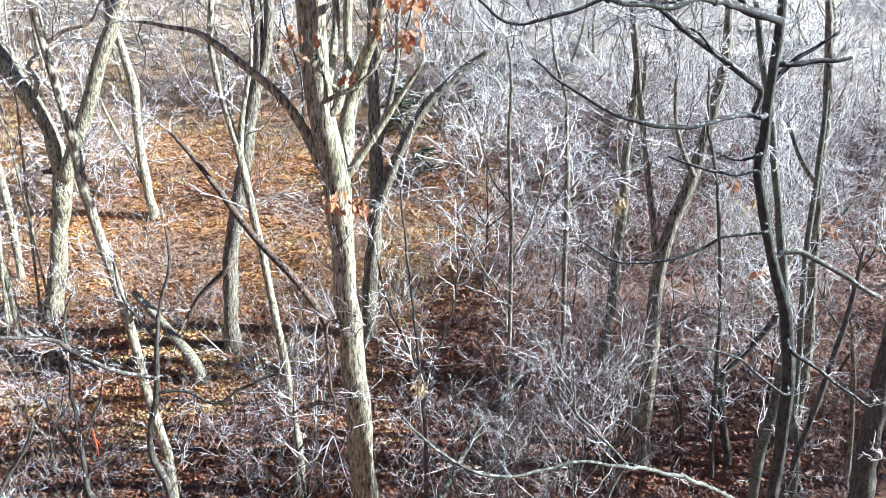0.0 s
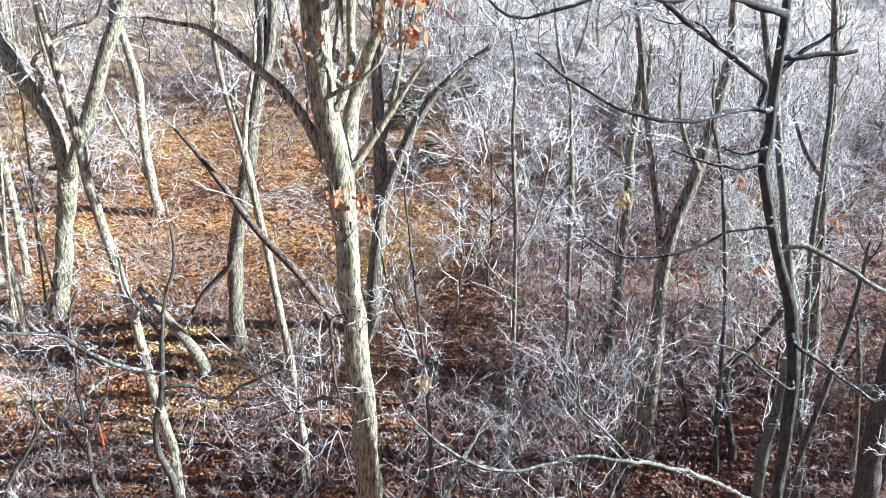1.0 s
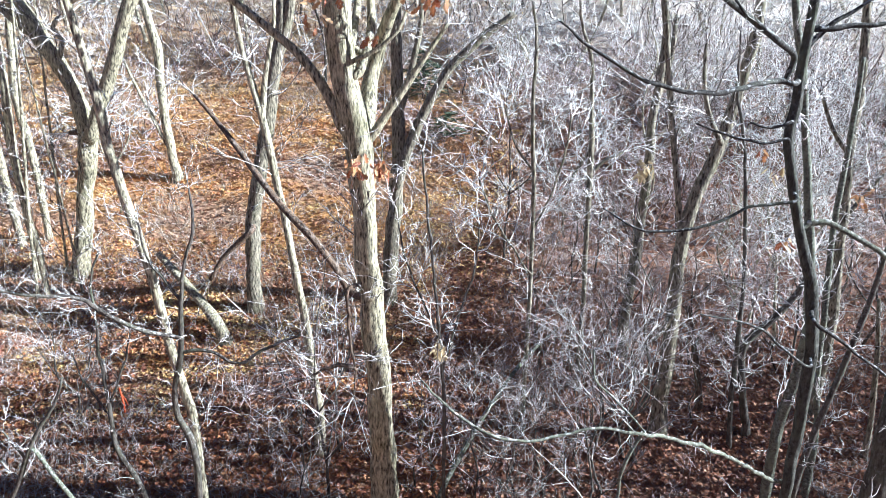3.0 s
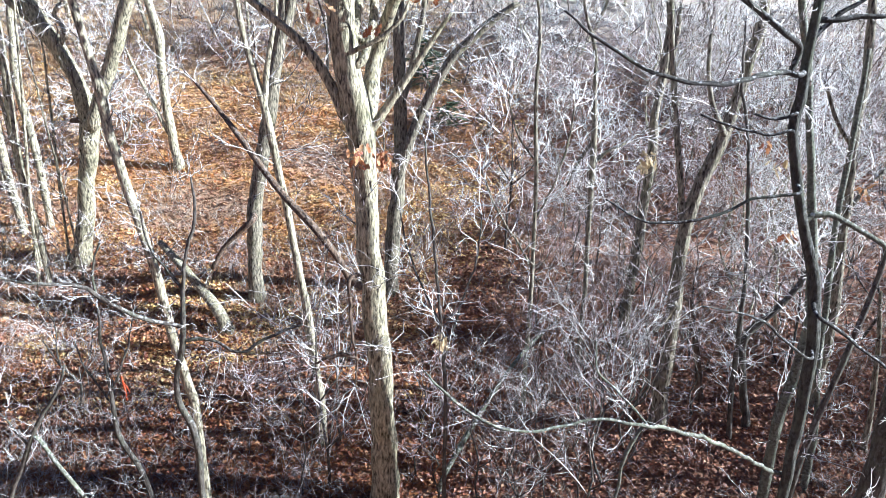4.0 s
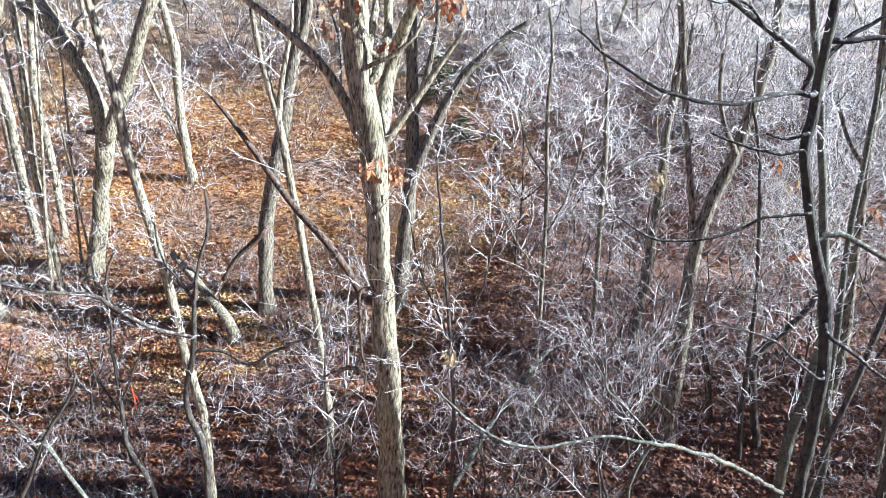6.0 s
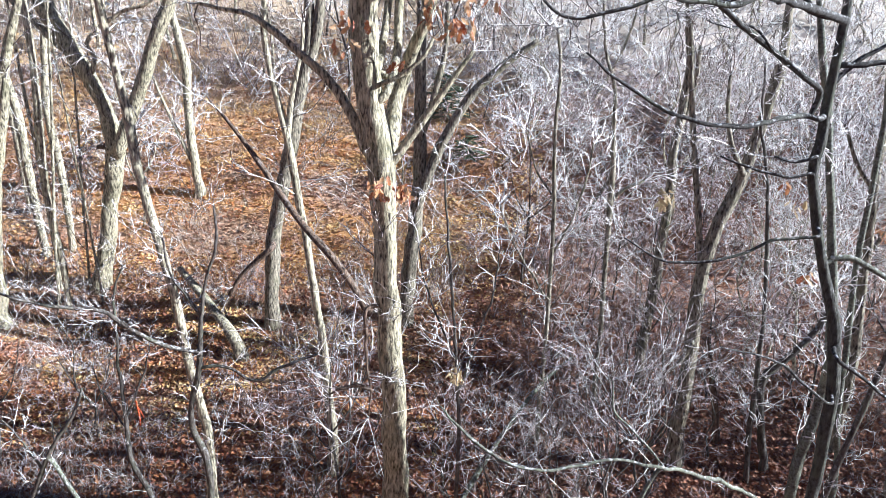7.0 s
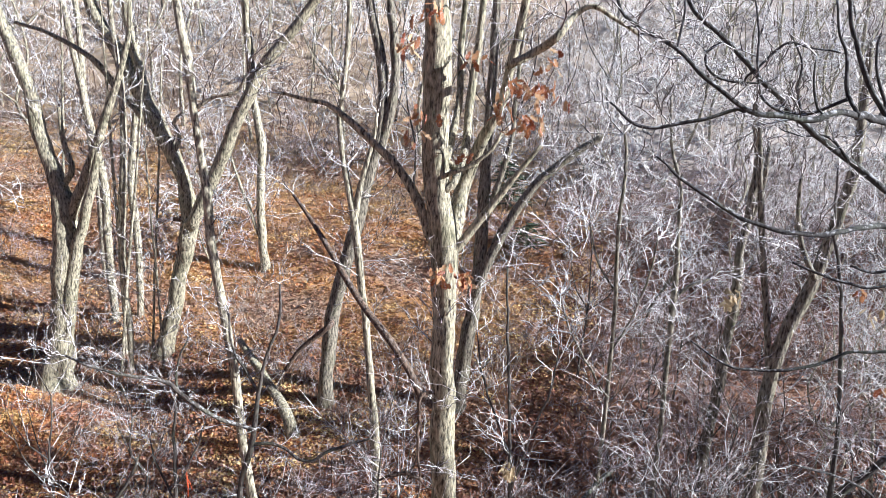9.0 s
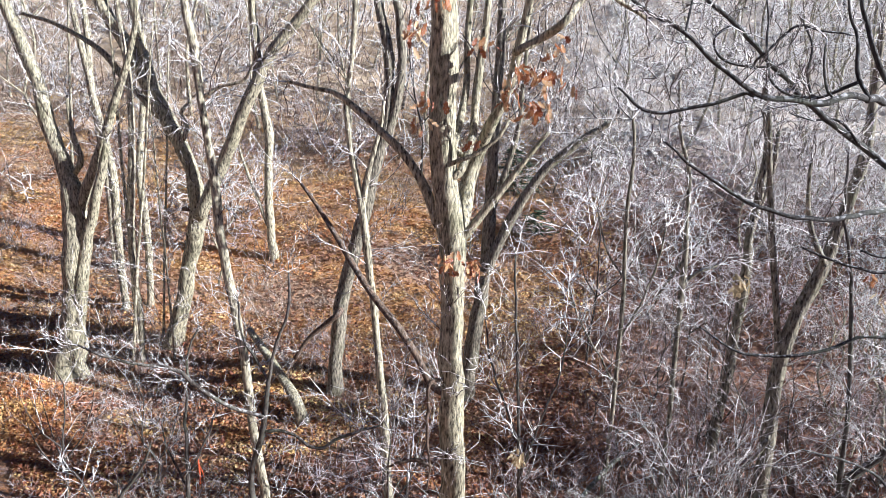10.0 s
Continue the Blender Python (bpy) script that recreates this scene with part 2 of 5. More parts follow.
def build_ground():
    xs = axis(-300, 300, -32, 32, 0.5, 8.0)
    ys = axis(-150, 420, -2, 48, 0.5, 8.0)
    verts = [(x, y, height(x, y)) for y in ys for x in xs]
    w = len(xs)
    faces = [(j * w + i, j * w + i + 1, (j + 1) * w + i + 1, (j + 1) * w + i) for j in range(len(ys) - 1) for i in range(w - 1)]
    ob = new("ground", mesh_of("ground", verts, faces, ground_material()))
    tagged(ob, "leaf-covered woodland valley floor rising to a frosty hillside", "ground", "", "structure")


build_ground()


# ---- wood: tubes, stems and twigs ----
def spline(nodes, step):
    """Points (x, y, z, r) along a smooth curve through the nodes, about a step apart."""
    p = [np.array(q, float) for q in nodes]
    p = [2 * p[0] - p[1]] + p + [2 * p[-1] - p[-2]]
    out = []
    for a, b, c, d in zip(p, p[1:], p[2:], p[3:]):
        k = max(1, int(np.linalg.norm((c - b)[:3]) / step))
        for i in range(k):
            t = i / k
            out.append(0.5 * (2 * b + (c - a) * t + (2 * a - 5 * b + 4 * c - d) * t * t + (3 * b - a - 3 * c + d) * t ** 3))
    out.append(p[-2])
    return out


def tube(geo, pts, sides, rough=0.0, seed=0.0, cap=True):
    verts, faces = geo
    base = len(verts)
    prev = None
    n = len(pts)
    for i, q in enumerate(pts):
        a, b = pts[max(0, i - 1)], pts[min(n - 1, i + 1)]
        dx, dy, dz = b[0] - a[0], b[1] - a[1], b[2] - a[2]
        ln = math.sqrt(dx * dx + dy * dy + dz * dz) or 1.0
        dx, dy, dz = dx / ln, dy / ln, dz / ln
        if prev is None:
            prev = (0.0, 1.0, 0.0) if abs(dy) < 0.8 else (1.0, 0.0, 0.0)
        k = prev[0] * dx + prev[1] * dy + prev[2] * dz
        ux, uy, uz = prev[0] - k * dx, prev[1] - k * dy, prev[2] - k * dz
        ln = math.sqrt(ux * ux + uy * uy + uz * uz) or 1.0
        ux, uy, uz = ux / ln, uy / ln, uz / ln
        prev = (ux, uy, uz)
        vx, vy, vz = dy * uz - dz * uy, dz * ux - dx * uz, dx * uy - dy * ux
        for s in range(sides):
            w = 2 * math.pi * s / sides
            r = q[3]
            if rough:
                r *= 1 + rough * noise.noise((math.cos(w) * 1.3 + seed, math.sin(w) * 1.3, q[2] * 2.2 + seed)) \
                    + 0.5 * rough * noise.noise((math.cos(w) * 4 + seed, math.sin(w) * 4, q[2] * 1.1))
            c, sn = math.cos(w) * r, math.sin(w) * r
            verts.append((q[0] + ux * c + vx * sn, q[1] + uy * c + vy * sn, q[2] + uz * c + vz * sn))
    for i in range(n - 1):
        for s in range(sides):
            t = (s + 1) % sides
            o = base + i * sides
            faces.append((o + s, o + t, o + sides + t, o + sides + s))
    if cap:
        faces.append(tuple(base + (n - 1) * sides + s for s in range(sides)))
        faces.append(tuple(base + s for s in reversed(range(sides))))
    return geo


# Twigs are grown many at a time: each one a thin three-sided tube along a bent line.
def unit(v):
    return v / np.maximum(np.linalg.norm(v, axis=-1, keepdims=True), 1e-9)


def grow(store, g, p, d, length, r, segs, bend=0.32, up=0.06, jitter=0.035, thin=0.6):
    """Adds one twig for each row of p along d; returns their nodes, lengths and radii."""
    n = len(p)
    d = unit(np.asarray(d, float))
    b1, b2 = g.normal(0, bend, (n, 1, 3)), g.normal(0, bend * 1.9, (n, 1, 3))
    b1[..., 2] += up
    t = np.linspace(0, 1, segs + 1)[None, :, None]
    nodes = p[:, None] + length[:, None, None] * (d[:, None] * t + b1 * t * t + b2 * (t * t * t - t * t))
    nodes[:, 1:] += g.normal(0, jitter, (n, segs, 3)) * length[:, None, None]
    tan = unit(np.gradient(nodes, axis=1))
    ref = np.where(np.abs(tan[..., 2:3]) > 0.85, np.array([1.0, 0, 0]), np.array([0, 0, 1.0]))
    u = unit(np.cross(tan, ref))
    v = np.cross(tan, u)
    rad = r[:, None, None] * (1 - thin * t)
    rings = np.stack([nodes + rad * (math.cos(a) * u + math.sin(a) * v) for a in (0.5, 2.594, 4.689)], 2)
    base = store["count"]
    i = base + (np.arange(n)[:, None, None] * (segs + 1) + np.arange(segs)[None, :, None]) * 3
    k, m = np.array([0, 1, 2]), np.array([1, 2, 0])
    store["v"].append(rings.reshape(-1, 3))
    store["f"].append(np.stack([i + k, i + m, i + m + 3, i + k + 3], -1).reshape(-1, 4))
    store["count"] += n * (segs + 1) * 3
    return nodes, length, r


def forks(g, grown, kids, lo=0.2, angle=0.8, ratio=0.5, rk=0.65, rmin=0.008, up=0.15):
    """Where the side twigs of these twigs start, and which way they go."""
    nodes, length, r = grown
    n, segs = len(nodes), nodes.shape[1] - 1
    who = np.repeat(np.arange(n), kids)
    t = lo + (1 - lo) * ((np.tile(np.arange(kids), n) + g.random(n * kids)) / kids)
    at = np.clip(t * segs, 0, segs - 1e-6)
    i = at.astype(int)
    a, b = nodes[who, i], nodes[who, i + 1]
    p = a + (b - a) * (at - i)[:, None]
    along = unit(b - a)
    o = g.normal(0, 1, (len(who), 3))
    o = unit(o - along * np.sum(o * along, 1, keepdims=True))
    w = np.clip(g.normal(angle, 0.25, len(who)), 0.25, 1.4)[:, None]
    d = along * np.cos(w) + o * np.sin(w)
    d[:, 2] += up
    ln = length[who] * ratio * (1.25 - 0.75 * t) * g.uniform(0.55, 1.35, len(who))
    return p, d, ln, np.maximum(rmin, r[who] * rk * (1 - 0.4 * t))


def bush(store, g, p, d, length, r, level, kids=(4, 3), segs=(5, 3, 2), rmin=0.008, bend=0.32, up=0.06, lo=0.2, ratio=0.5):
    """Twigs with side twigs, and those with theirs, down to the given level."""
    grown = grow(store, g, p, d, length, np.maximum(r, rmin), segs[0], bend, up)
    for k in range(level):
        q = forks(g, grown, kids[min(k, len(kids) - 1)], lo, 0.8, ratio, 0.65, rmin)
        grown = grow(store, g, *q, segs[min(k + 1, len(segs) - 1)], bend, up)


def empty_store():
    return {"v": [], "f": [], "count": 0}


def mesh_from(store, name, mat):
    v, f = np.concatenate(store["v"]), np.concatenate(store["f"])
    me = bpy.data.meshes.new(name)
    me.vertices.add(len(v))
    me.vertices.foreach_set("co", v.ravel())
    me.loops.add(f.size)
    me.loops.foreach_set("vertex_index", f.ravel().astype(np.int32))
    me.polygons.add(len(f))
    me.polygons.foreach_set("loop_start", np.arange(len(f), dtype=np.int32) * 4)
    me.polygons.foreach_set("use_smooth", [True] * len(f))
    me.materials.append(mat)
    me.update(calc_edges=True)
    return me


class Wood:
    """A tree under construction: an Empty at its base, with trunk, limbs and twigs in its own axes."""

    def __init__(self, nodes, label, mat, name="tree", category="tree", group="", sides=14, rough=0.16, seed=1, flare=1.35, twig_mat=None, sink=True, step=0.14):
        self.rng = random.Random(seed)
        self.mat, self.twig_mat, self.seed = mat, twig_mat or TWIG_HALF, seed
        self.twigs, self.lines = empty_store(), []
        self.g = np.random.default_rng(seed + 1000)
        x, y, z, r = nodes[0]
        if sink:
            g = height(x, y)
            nodes = [(x, y, g - 0.12, r * flare), (x * 0.9 + nodes[1][0] * 0.1, y, max(g + 0.25, z), r)] + list(nodes[1:])
            z = g
        self.base = Vector((x, y, z))
        self.thing = new(name)
        self.thing.empty_display_size = 0.2
        self.thing.location = self.base
        tagged(self.thing, label, category, group)
        self.add("trunk", nodes, sides, rough, step=step)

    def local(self, nodes):
        return [(a - self.base.x, b - self.base.y, c - self.base.z, r) for a, b, c, r in nodes]

    def add(self, name, nodes, sides=10, rough=0.14, mat=None, label="", step=0.14):
        pts = spline(self.local(nodes), step)
        k = len(self.lines)
        for i, q in enumerate(pts[1:-1]):
            w = 0.22 * q[3] + (0.020 if q[3] < 0.03 else 0.0)
            s = i * step * (5.0 if q[3] < 0.03 else 1.9) + 7.3 * k
            q[0] += w * noise.noise((s, self.seed, 0.5))
            q[1] += w * noise.noise((s, self.seed, 9.5))
            q[2] += w * noise.noise((s, self.seed, 4.5)) if q[3] < 0.03 else 0.0
        part(name, tube(([], []), pts, sides, rough, self.seed + k * 3.7), mat or self.mat, self.thing, label)
        self.lines.append(pts)
        return self

    def limb(self, *nodes, sides=9, mat=None, label=""):
        p = np.array(nodes[0][:3]) - np.array(self.base)
        near = min((q for l in self.lines for q in l), key=lambda q: float(np.sum((q[:3] - p) ** 2)))
        if np.linalg.norm(near[:3] - p) < 0.5:
            root = near[:3] + np.array(self.base)
            nodes = ((root[0], root[1], root[2] - 0.02, min(nodes[0][3] * 1.15, near[3] * 0.9)),) + nodes
        return self.add("limb", nodes, sides, 0.12, mat, label, 0.05 if nodes[-2][3] < 0.03 else 0.12)

    def sprout(self, count, length=0.7, r=0.010, level=2, lo=0.0, hi=1.0, line=None, kids=3, up=0.3, rmin=0.0085, bend=0.32):
        """Side twigs all along the stems."""
        rng = self.rng
        lines = self.lines if line is None else [self.lines[i] for i in line]
        weights = [len(l) for l in lines]
        rows = []
        for _ in range(count):
            l = rng.choices(lines, weights)[0]
            i = int(len(l) * rng.uniform(lo, hi * 0.999))
            i = min(max(i, 1), len(l) - 1)
            q = Vector(l[i][:3])
            along = (q - Vector(l[i - 1][:3])).normalized()
            other = Vector((rng.gauss(0, 1), rng.gauss(0, 1), rng.gauss(0, 0.7)))
            other = (other - along * other.dot(along)).normalized()
            d = along * rng.uniform(0.3, 1.0) + other + Vector((0, 0, up))
            rows.append((*(q + other * l[i][3] * 0.7), *d, length * rng.uniform(0.5, 1.5), min(r * rng.uniform(0.7, 1.4), l[i][3] * 0.8)))
        a = np.array(rows)
        bush(self.twigs, self.g, a[:, :3], a[:, 3:6], a[:, 6], a[:, 7], level, (kids + 1, kids), (4, 3, 2), rmin, bend)
        return self

    def tips(self, count=5, length=0.8, r=0.012, level=2, kids=3, spread=0.5, rmin=0.0085):
        """Forking ends on limbs other than the trunk's foot."""
        rng = self.rng
        rows = []
        for l in self.lines:
            a, b = Vector(l[-2][:3]), Vector(l[-1][:3])
            d = (b - a).normalized()
            for _ in range(count):
                v = d + Vector((rng.gauss(0, spread), rng.gauss(0, spread), rng.gauss(0.1, spread)))
                rows.append((*b, *v, length * rng.uniform(0.6, 1.3), min(r, l[-1][3])))
        a = np.array(rows)
        bush(self.twigs, self.g, a[:, :3], a[:, 3:6], a[:, 6], a[:, 7], level, (kids, kids), (4, 3, 2), rmin)
        return self

    def done(self, label="thin side twigs crusted with white frost"):
        if self.twigs["count"]:
            ob = new("twig_spray", mesh_from(self.twigs, "twig_spray", self.twig_mat))
            ob.parent = self.thing
            tagged(ob, label, "", "", "stuff")
        return self.thing


# ---- leaves ----
def leaf_shape(geo, rng, at, along, size, curl=0.35):
    """A lobed dry leaf, folded along its midrib."""
    verts, faces = geo
    a = Vector(along).normalized()
    o = Vector((rng.gauss(0, 1), rng.gauss(0, 1), rng.gauss(0, 1)))
    s = (o - a * o.dot(a)).normalized()
    u = a.cross(s)
    b = len(verts)
    prof = ((0.0, 0.03), (0.22, 0.20), (0.36, 0.12), (0.56, 0.30), (0.68, 0.17), (0.86, 0.20), (1.0, 0.02))
    bend = rng.uniform(-0.5, 0.5)
    for t, w in prof:
        c = Vector(at) + a * (t * size) + u * (bend * t * t * size)
        lift = u * (curl * w * size)
        verts.extend((tuple(c + s * (w * size) + lift), tuple(c), tuple(c - s * (w * size) + lift)))
    for i in range(len(prof) - 1):
        o = b + i * 3
        faces.append((o, o + 1, o + 4, o + 3))
        faces.append((o + 1, o + 2, o + 5, o + 4))


LEAF_MESHES = []


def leaf_meshes():
    """Eight dry leaves, each about 1 m long along -z, to be scaled."""
    r = random.Random(12)
    for i in range(8):
        geo = ([], [])
        leaf_shape(geo, r, (0, 0, 0), (0, 0, -1), 1.0, r.uniform(0.2, 0.6))
        LEAF_MESHES.append(geo)


leaf_meshes()


def leaf_cluster(wood, at, count, spread, size=0.15, mat=None):
    """Dry leaves that hang together, each one a part of its tree."""
    mat = mat or LEAF_DRY
    key = mat.name
    if key not in LEAF_SETS:
        LEAF_SETS[key] = [mesh_of("leaf", g[0], g[1], mat) for g in LEAF_MESHES]
    r = random.Random(int(abs(at[0] * 971 + at[2] * 313)))
    c = Vector(at) - wood.base
    for _ in range(count):
        p = c + Vector((r.gauss(0, spread), r.gauss(0, spread), r.gauss(0, spread * 0.8)))
        s = size * r.uniform(0.7, 1.25)
        ob = new("leaf", r.choice(LEAF_SETS[key]))
        ob.parent = wood.thing
        ob.matrix_basis = Matrix.LocRotScale(p, Euler((r.gauss(0, 0.5), r.gauss(0, 0.5), r.uniform(0, 6.28))), (s, s, s))


LEAF_SETS = {}


def knot(wood, at, grow=1.0):
    """A healed branch scar: a low lumpy collar on the trunk round a dark hollow."""
    p = Vector(at) - wood.base
    near = min(wood.lines[0], key=lambda q: (Vector(q[:3]) - p).length)
    c, r = Vector(near[:3]), near[3]
    out = p - c
    out.z = 0
    out.normalize()
    d = 0.42 * r * grow
    ring = [(*(c + out * (r * k)), d * w) for k, w in ((0.55, 1.5), (0.92, 1.35), (1.12, 0.95), (1.16, 0.55), (1.02, 0.40), (0.95, 0.1))]
    trunk = [o for o in wood.thing.children if o.name.startswith("trunk")][0]
    ob = part("knot", tube(([], []), ring, 10, 0.2, 5.0), DEAD_WOOD, trunk, "dark knot where a branch broke off")
    return ob



# ---- the trees that stand out, one by one ----
w = Wood([(-1.41, 10.70, 1.20, 0.215), (-1.42, 10.70, 2.01, 0.207), (-1.50, 10.70, 3.28, 0.203), (-1.56, 10.70, 4.46, 0.190), (-1.61, 10.70, 5.79, 0.195), (-1.64, 10.70, 6.43, 0.215), (-1.80, 10.70, 7.32, 0.212), (-1.89, 10.70, 8.44, 0.205), (-1.93, 10.70, 9.44, 0.205), (-1.94, 10.70, 10.26, 0.185), (-1.92, 10.70, 11.20, 0.150), (-1.90, 10.70, 12.56, 0.10)], "tall oak with furrowed grey bark, forked trunk and few dry leaves", BARK_OAK, sides=22, rough=0.17, seed=3)
w.limb((-1.60, 10.70, 6.48, 0.141), (-1.54, 11.09, 6.98, 0.136), (-1.43, 11.29, 7.66, 0.119), (-1.19, 11.08, 8.27, 0.091), (-0.96, 10.97, 8.71, 0.077), (-0.83, 10.87, 9.39, 0.072), (-0.67, 10.76, 10.28, 0.062), (-0.59, 10.55, 11.20, 0.044))
w.limb((-0.80, 10.40, 9.35, 0.061), (-0.45, 10.40, 9.55, 0.060), (-0.18, 10.10, 9.73, 0.058), (0.06, 10.40, 10.08, 0.044), (0.30, 10.40, 10.19, 0.037), (0.61, 10.40, 10.03, 0.029), (0.94, 10.40, 9.84, 0.022))
w.limb((-1.57, 10.70, 6.42, 0.075), (-1.28, 10.70, 6.80, 0.066), (-0.88, 10.70, 7.37, 0.057), (-0.57, 10.70, 7.82, 0.040), (-0.28, 10.70, 8.22, 0.028))
w.limb((-1.88, 10.70, 6.64, 0.091), (-2.09, 10.70, 7.19, 0.078), (-2.46, 10.70, 7.74, 0.070), (-2.93, 10.70, 8.14, 0.062), (-3.37, 10.70, 8.48, 0.057), (-3.63, 10.70, 8.64, 0.041), (-4.00, 10.70, 8.70, 0.033), (-4.39, 10.70, 8.77, 0.025))
w.limb((-1.58, 10.60, 7.52, 0.065), (-1.47, 11.13, 8.16, 0.067), (-1.47, 11.39, 9.01, 0.068), (-1.39, 11.39, 9.89, 0.058), (-1.35, 11.39, 10.90, 0.049))
w.limb((-1.73, 10.90, 7.84, 0.066), (-1.65, 11.34, 8.73, 0.059), (-1.69, 11.55, 9.71, 0.051), (-1.65, 11.55, 10.76, 0.041))
w.limb((-1.79, 10.60, 7.62, 0.040), (-1.60, 10.50, 7.72, 0.036), (-1.33, 10.50, 7.84, 0.032), (-1.00, 10.50, 8.12, 0.031), (-0.86, 10.50, 8.40, 0.023))
w.limb((-1.92, 11.00, 3.86, 0.071), (-2.19, 11.00, 4.33, 0.062), (-2.53, 11.00, 4.81, 0.066), (-3.15, 11.40, 5.29, 0.059), (-3.80, 11.80, 5.99, 0.052), (-4.40, 12.20, 6.60, 0.039), (-4.79, 12.40, 6.97, 0.029), mat=DEAD_WOOD, label="dark dead limb leaning against the trunk")
w.limb((-1.84, 10.40, 4.16, 0.034), (-1.86, 10.40, 3.77, 0.030), (-1.85, 10.40, 3.18, 0.021), (-1.79, 10.40, 2.59, 0.017), (-1.84, 10.40, 2.17, 0.013), mat=DEAD_WOOD, label="dark dead vine hanging beside the trunk")
w.limb((-1.77, 10.40, 2.69, 0.026), (-2.01, 10.40, 2.78, 0.035), (-2.27, 10.40, 2.70, 0.026), (-2.50, 10.40, 2.59, 0.017), mat=DEAD_WOOD)
leaf_cluster(w, (-1.55, 10.20, 6.20), 24, 0.10, size=0.165)
leaf_cluster(w, (-1.23, 10.20, 6.19), 16, 0.08, size=0.165)
leaf_cluster(w, (-0.90, 10.20, 8.75), 18, 0.11, size=0.165)
leaf_cluster(w, (-0.46, 10.20, 8.56), 18, 0.10, size=0.165)
leaf_cluster(w, (-0.30, 10.20, 9.02), 20, 0.12, size=0.165)
leaf_cluster(w, (-0.76, 10.20, 9.06), 16, 0.11, size=0.165)
leaf_cluster(w, (-1.31, 10.20, 9.43), 9, 0.09, size=0.165)
leaf_cluster(w, (-2.29, 10.20, 9.58), 14, 0.13, size=0.165)
leaf_cluster(w, (-1.96, 10.20, 10.06), 14, 0.12, size=0.165)
leaf_cluster(w, (-0.22, 10.20, 9.46), 8, 0.08, size=0.165)
leaf_cluster(w, (-2.07, 10.20, 8.59), 8, 0.12, size=0.165)
leaf_cluster(w, (-2.20, 10.20, 8.22), 8, 0.10, size=0.165)
leaf_cluster(w, (-1.29, 10.20, 8.08), 3, 0.05, size=0.165)
leaf_cluster(w, (0.05, 10.20, 8.87), 3, 0.05, size=0.165)
w.sprout(6, 0.8, 0.010, 2, 0.12, 0.5, [0], 2, rmin=0.0083).sprout(18, 0.9, 0.013, 2, 0.3, 1.0, [0, 1, 2, 3, 4, 5, 6]).sprout(6, 0.5, 0.01, 2, 0.2, 1, [7, 9])
w.tips(3, 0.8).done()
w = Wood([(-1.99, 17.10, 1.27, 0.206), (-1.85, 17.10, 2.71, 0.189), (-1.65, 17.10, 4.96, 0.171), (-1.66, 17.10, 6.95, 0.142), (-1.65, 17.10, 8.05, 0.128), (-1.64, 17.10, 9.65, 0.113), (-1.66, 17.10, 11.32, 0.098), (-1.70, 17.10, 12.82, 0.073)], "slender grey tree behind the large oak", BARK_BROWN, seed=5)
w.limb((-1.71, 17.00, 4.24, 0.132), (-1.34, 17.00, 5.31, 0.130), (-0.90, 17.00, 6.29, 0.122), (-0.40, 17.00, 7.09, 0.114), (0.05, 17.00, 7.54, 0.101), (0.56, 17.00, 7.98, 0.087), (1.10, 17.00, 8.35, 0.062))
w.limb((-1.60, 17.00, 5.98, 0.078), (-1.33, 17.00, 6.98, 0.077), (-1.08, 17.00, 8.09, 0.063), (-1.04, 17.00, 9.41, 0.050), (-0.96, 17.00, 10.83, 0.037))
w.sprout(19, 0.9, 0.012, 2, 0.3).tips(4).done()
w = Wood([(-5.37, 16.50, 0.74, 0.206), (-5.32, 16.50, 2.07, 0.189), (-5.25, 16.50, 3.19, 0.187), (-5.07, 16.50, 4.26, 0.172), (-4.80, 16.50, 5.37, 0.169), (-4.50, 16.50, 6.82, 0.179), (-4.20, 16.50, 8.17, 0.126), (-4.19, 16.50, 9.49, 0.124), (-4.53, 16.50, 11.00, 0.098), (-4.68, 16.50, 12.48, 0.072)], "forked grey tree with twin upper stems", BARK_BROWN, seed=7)
w.limb((-4.40, 16.50, 7.21, 0.127), (-3.97, 16.50, 8.52, 0.113), (-3.89, 16.50, 9.76, 0.111), (-4.06, 16.50, 11.14, 0.097), (-4.14, 16.50, 12.37, 0.072))
w.limb((-5.18, 16.20, 3.30, 0.079), (-5.61, 16.20, 2.92, 0.066), (-5.98, 16.20, 2.55, 0.053), (-6.34, 16.20, 1.98, 0.054), mat=DEAD_WOOD)
w.sprout(24, 1.0, 0.013, 2, 0.3).tips(4).done()
w = Wood([(-2.81, 12.00, 1.09, 0.091), (-2.86, 12.00, 1.42, 0.083), (-2.96, 12.00, 2.66, 0.081), (-3.12, 12.00, 4.00, 0.072), (-3.23, 12.00, 4.87, 0.071), (-3.37, 12.00, 5.79, 0.071), (-3.48, 12.00, 6.60, 0.070), (-3.71, 12.00, 7.58, 0.053), (-3.83, 12.00, 8.44, 0.052), (-3.75, 12.00, 9.20, 0.045), (-3.71, 12.00, 10.10, 0.044), (-3.71, 12.00, 11.32, 0.036)], "slender leaning tree with smooth pale bark", BARK_GREY, seed=9, sides=10)
w.limb((-3.49, 12.00, 6.63, 0.057), (-3.39, 12.00, 7.36, 0.047), (-3.21, 12.00, 8.07, 0.037), (-3.15, 12.00, 8.56, 0.027))
w.sprout(19, 0.8, 0.011, 2, 0.1).tips(4).done()
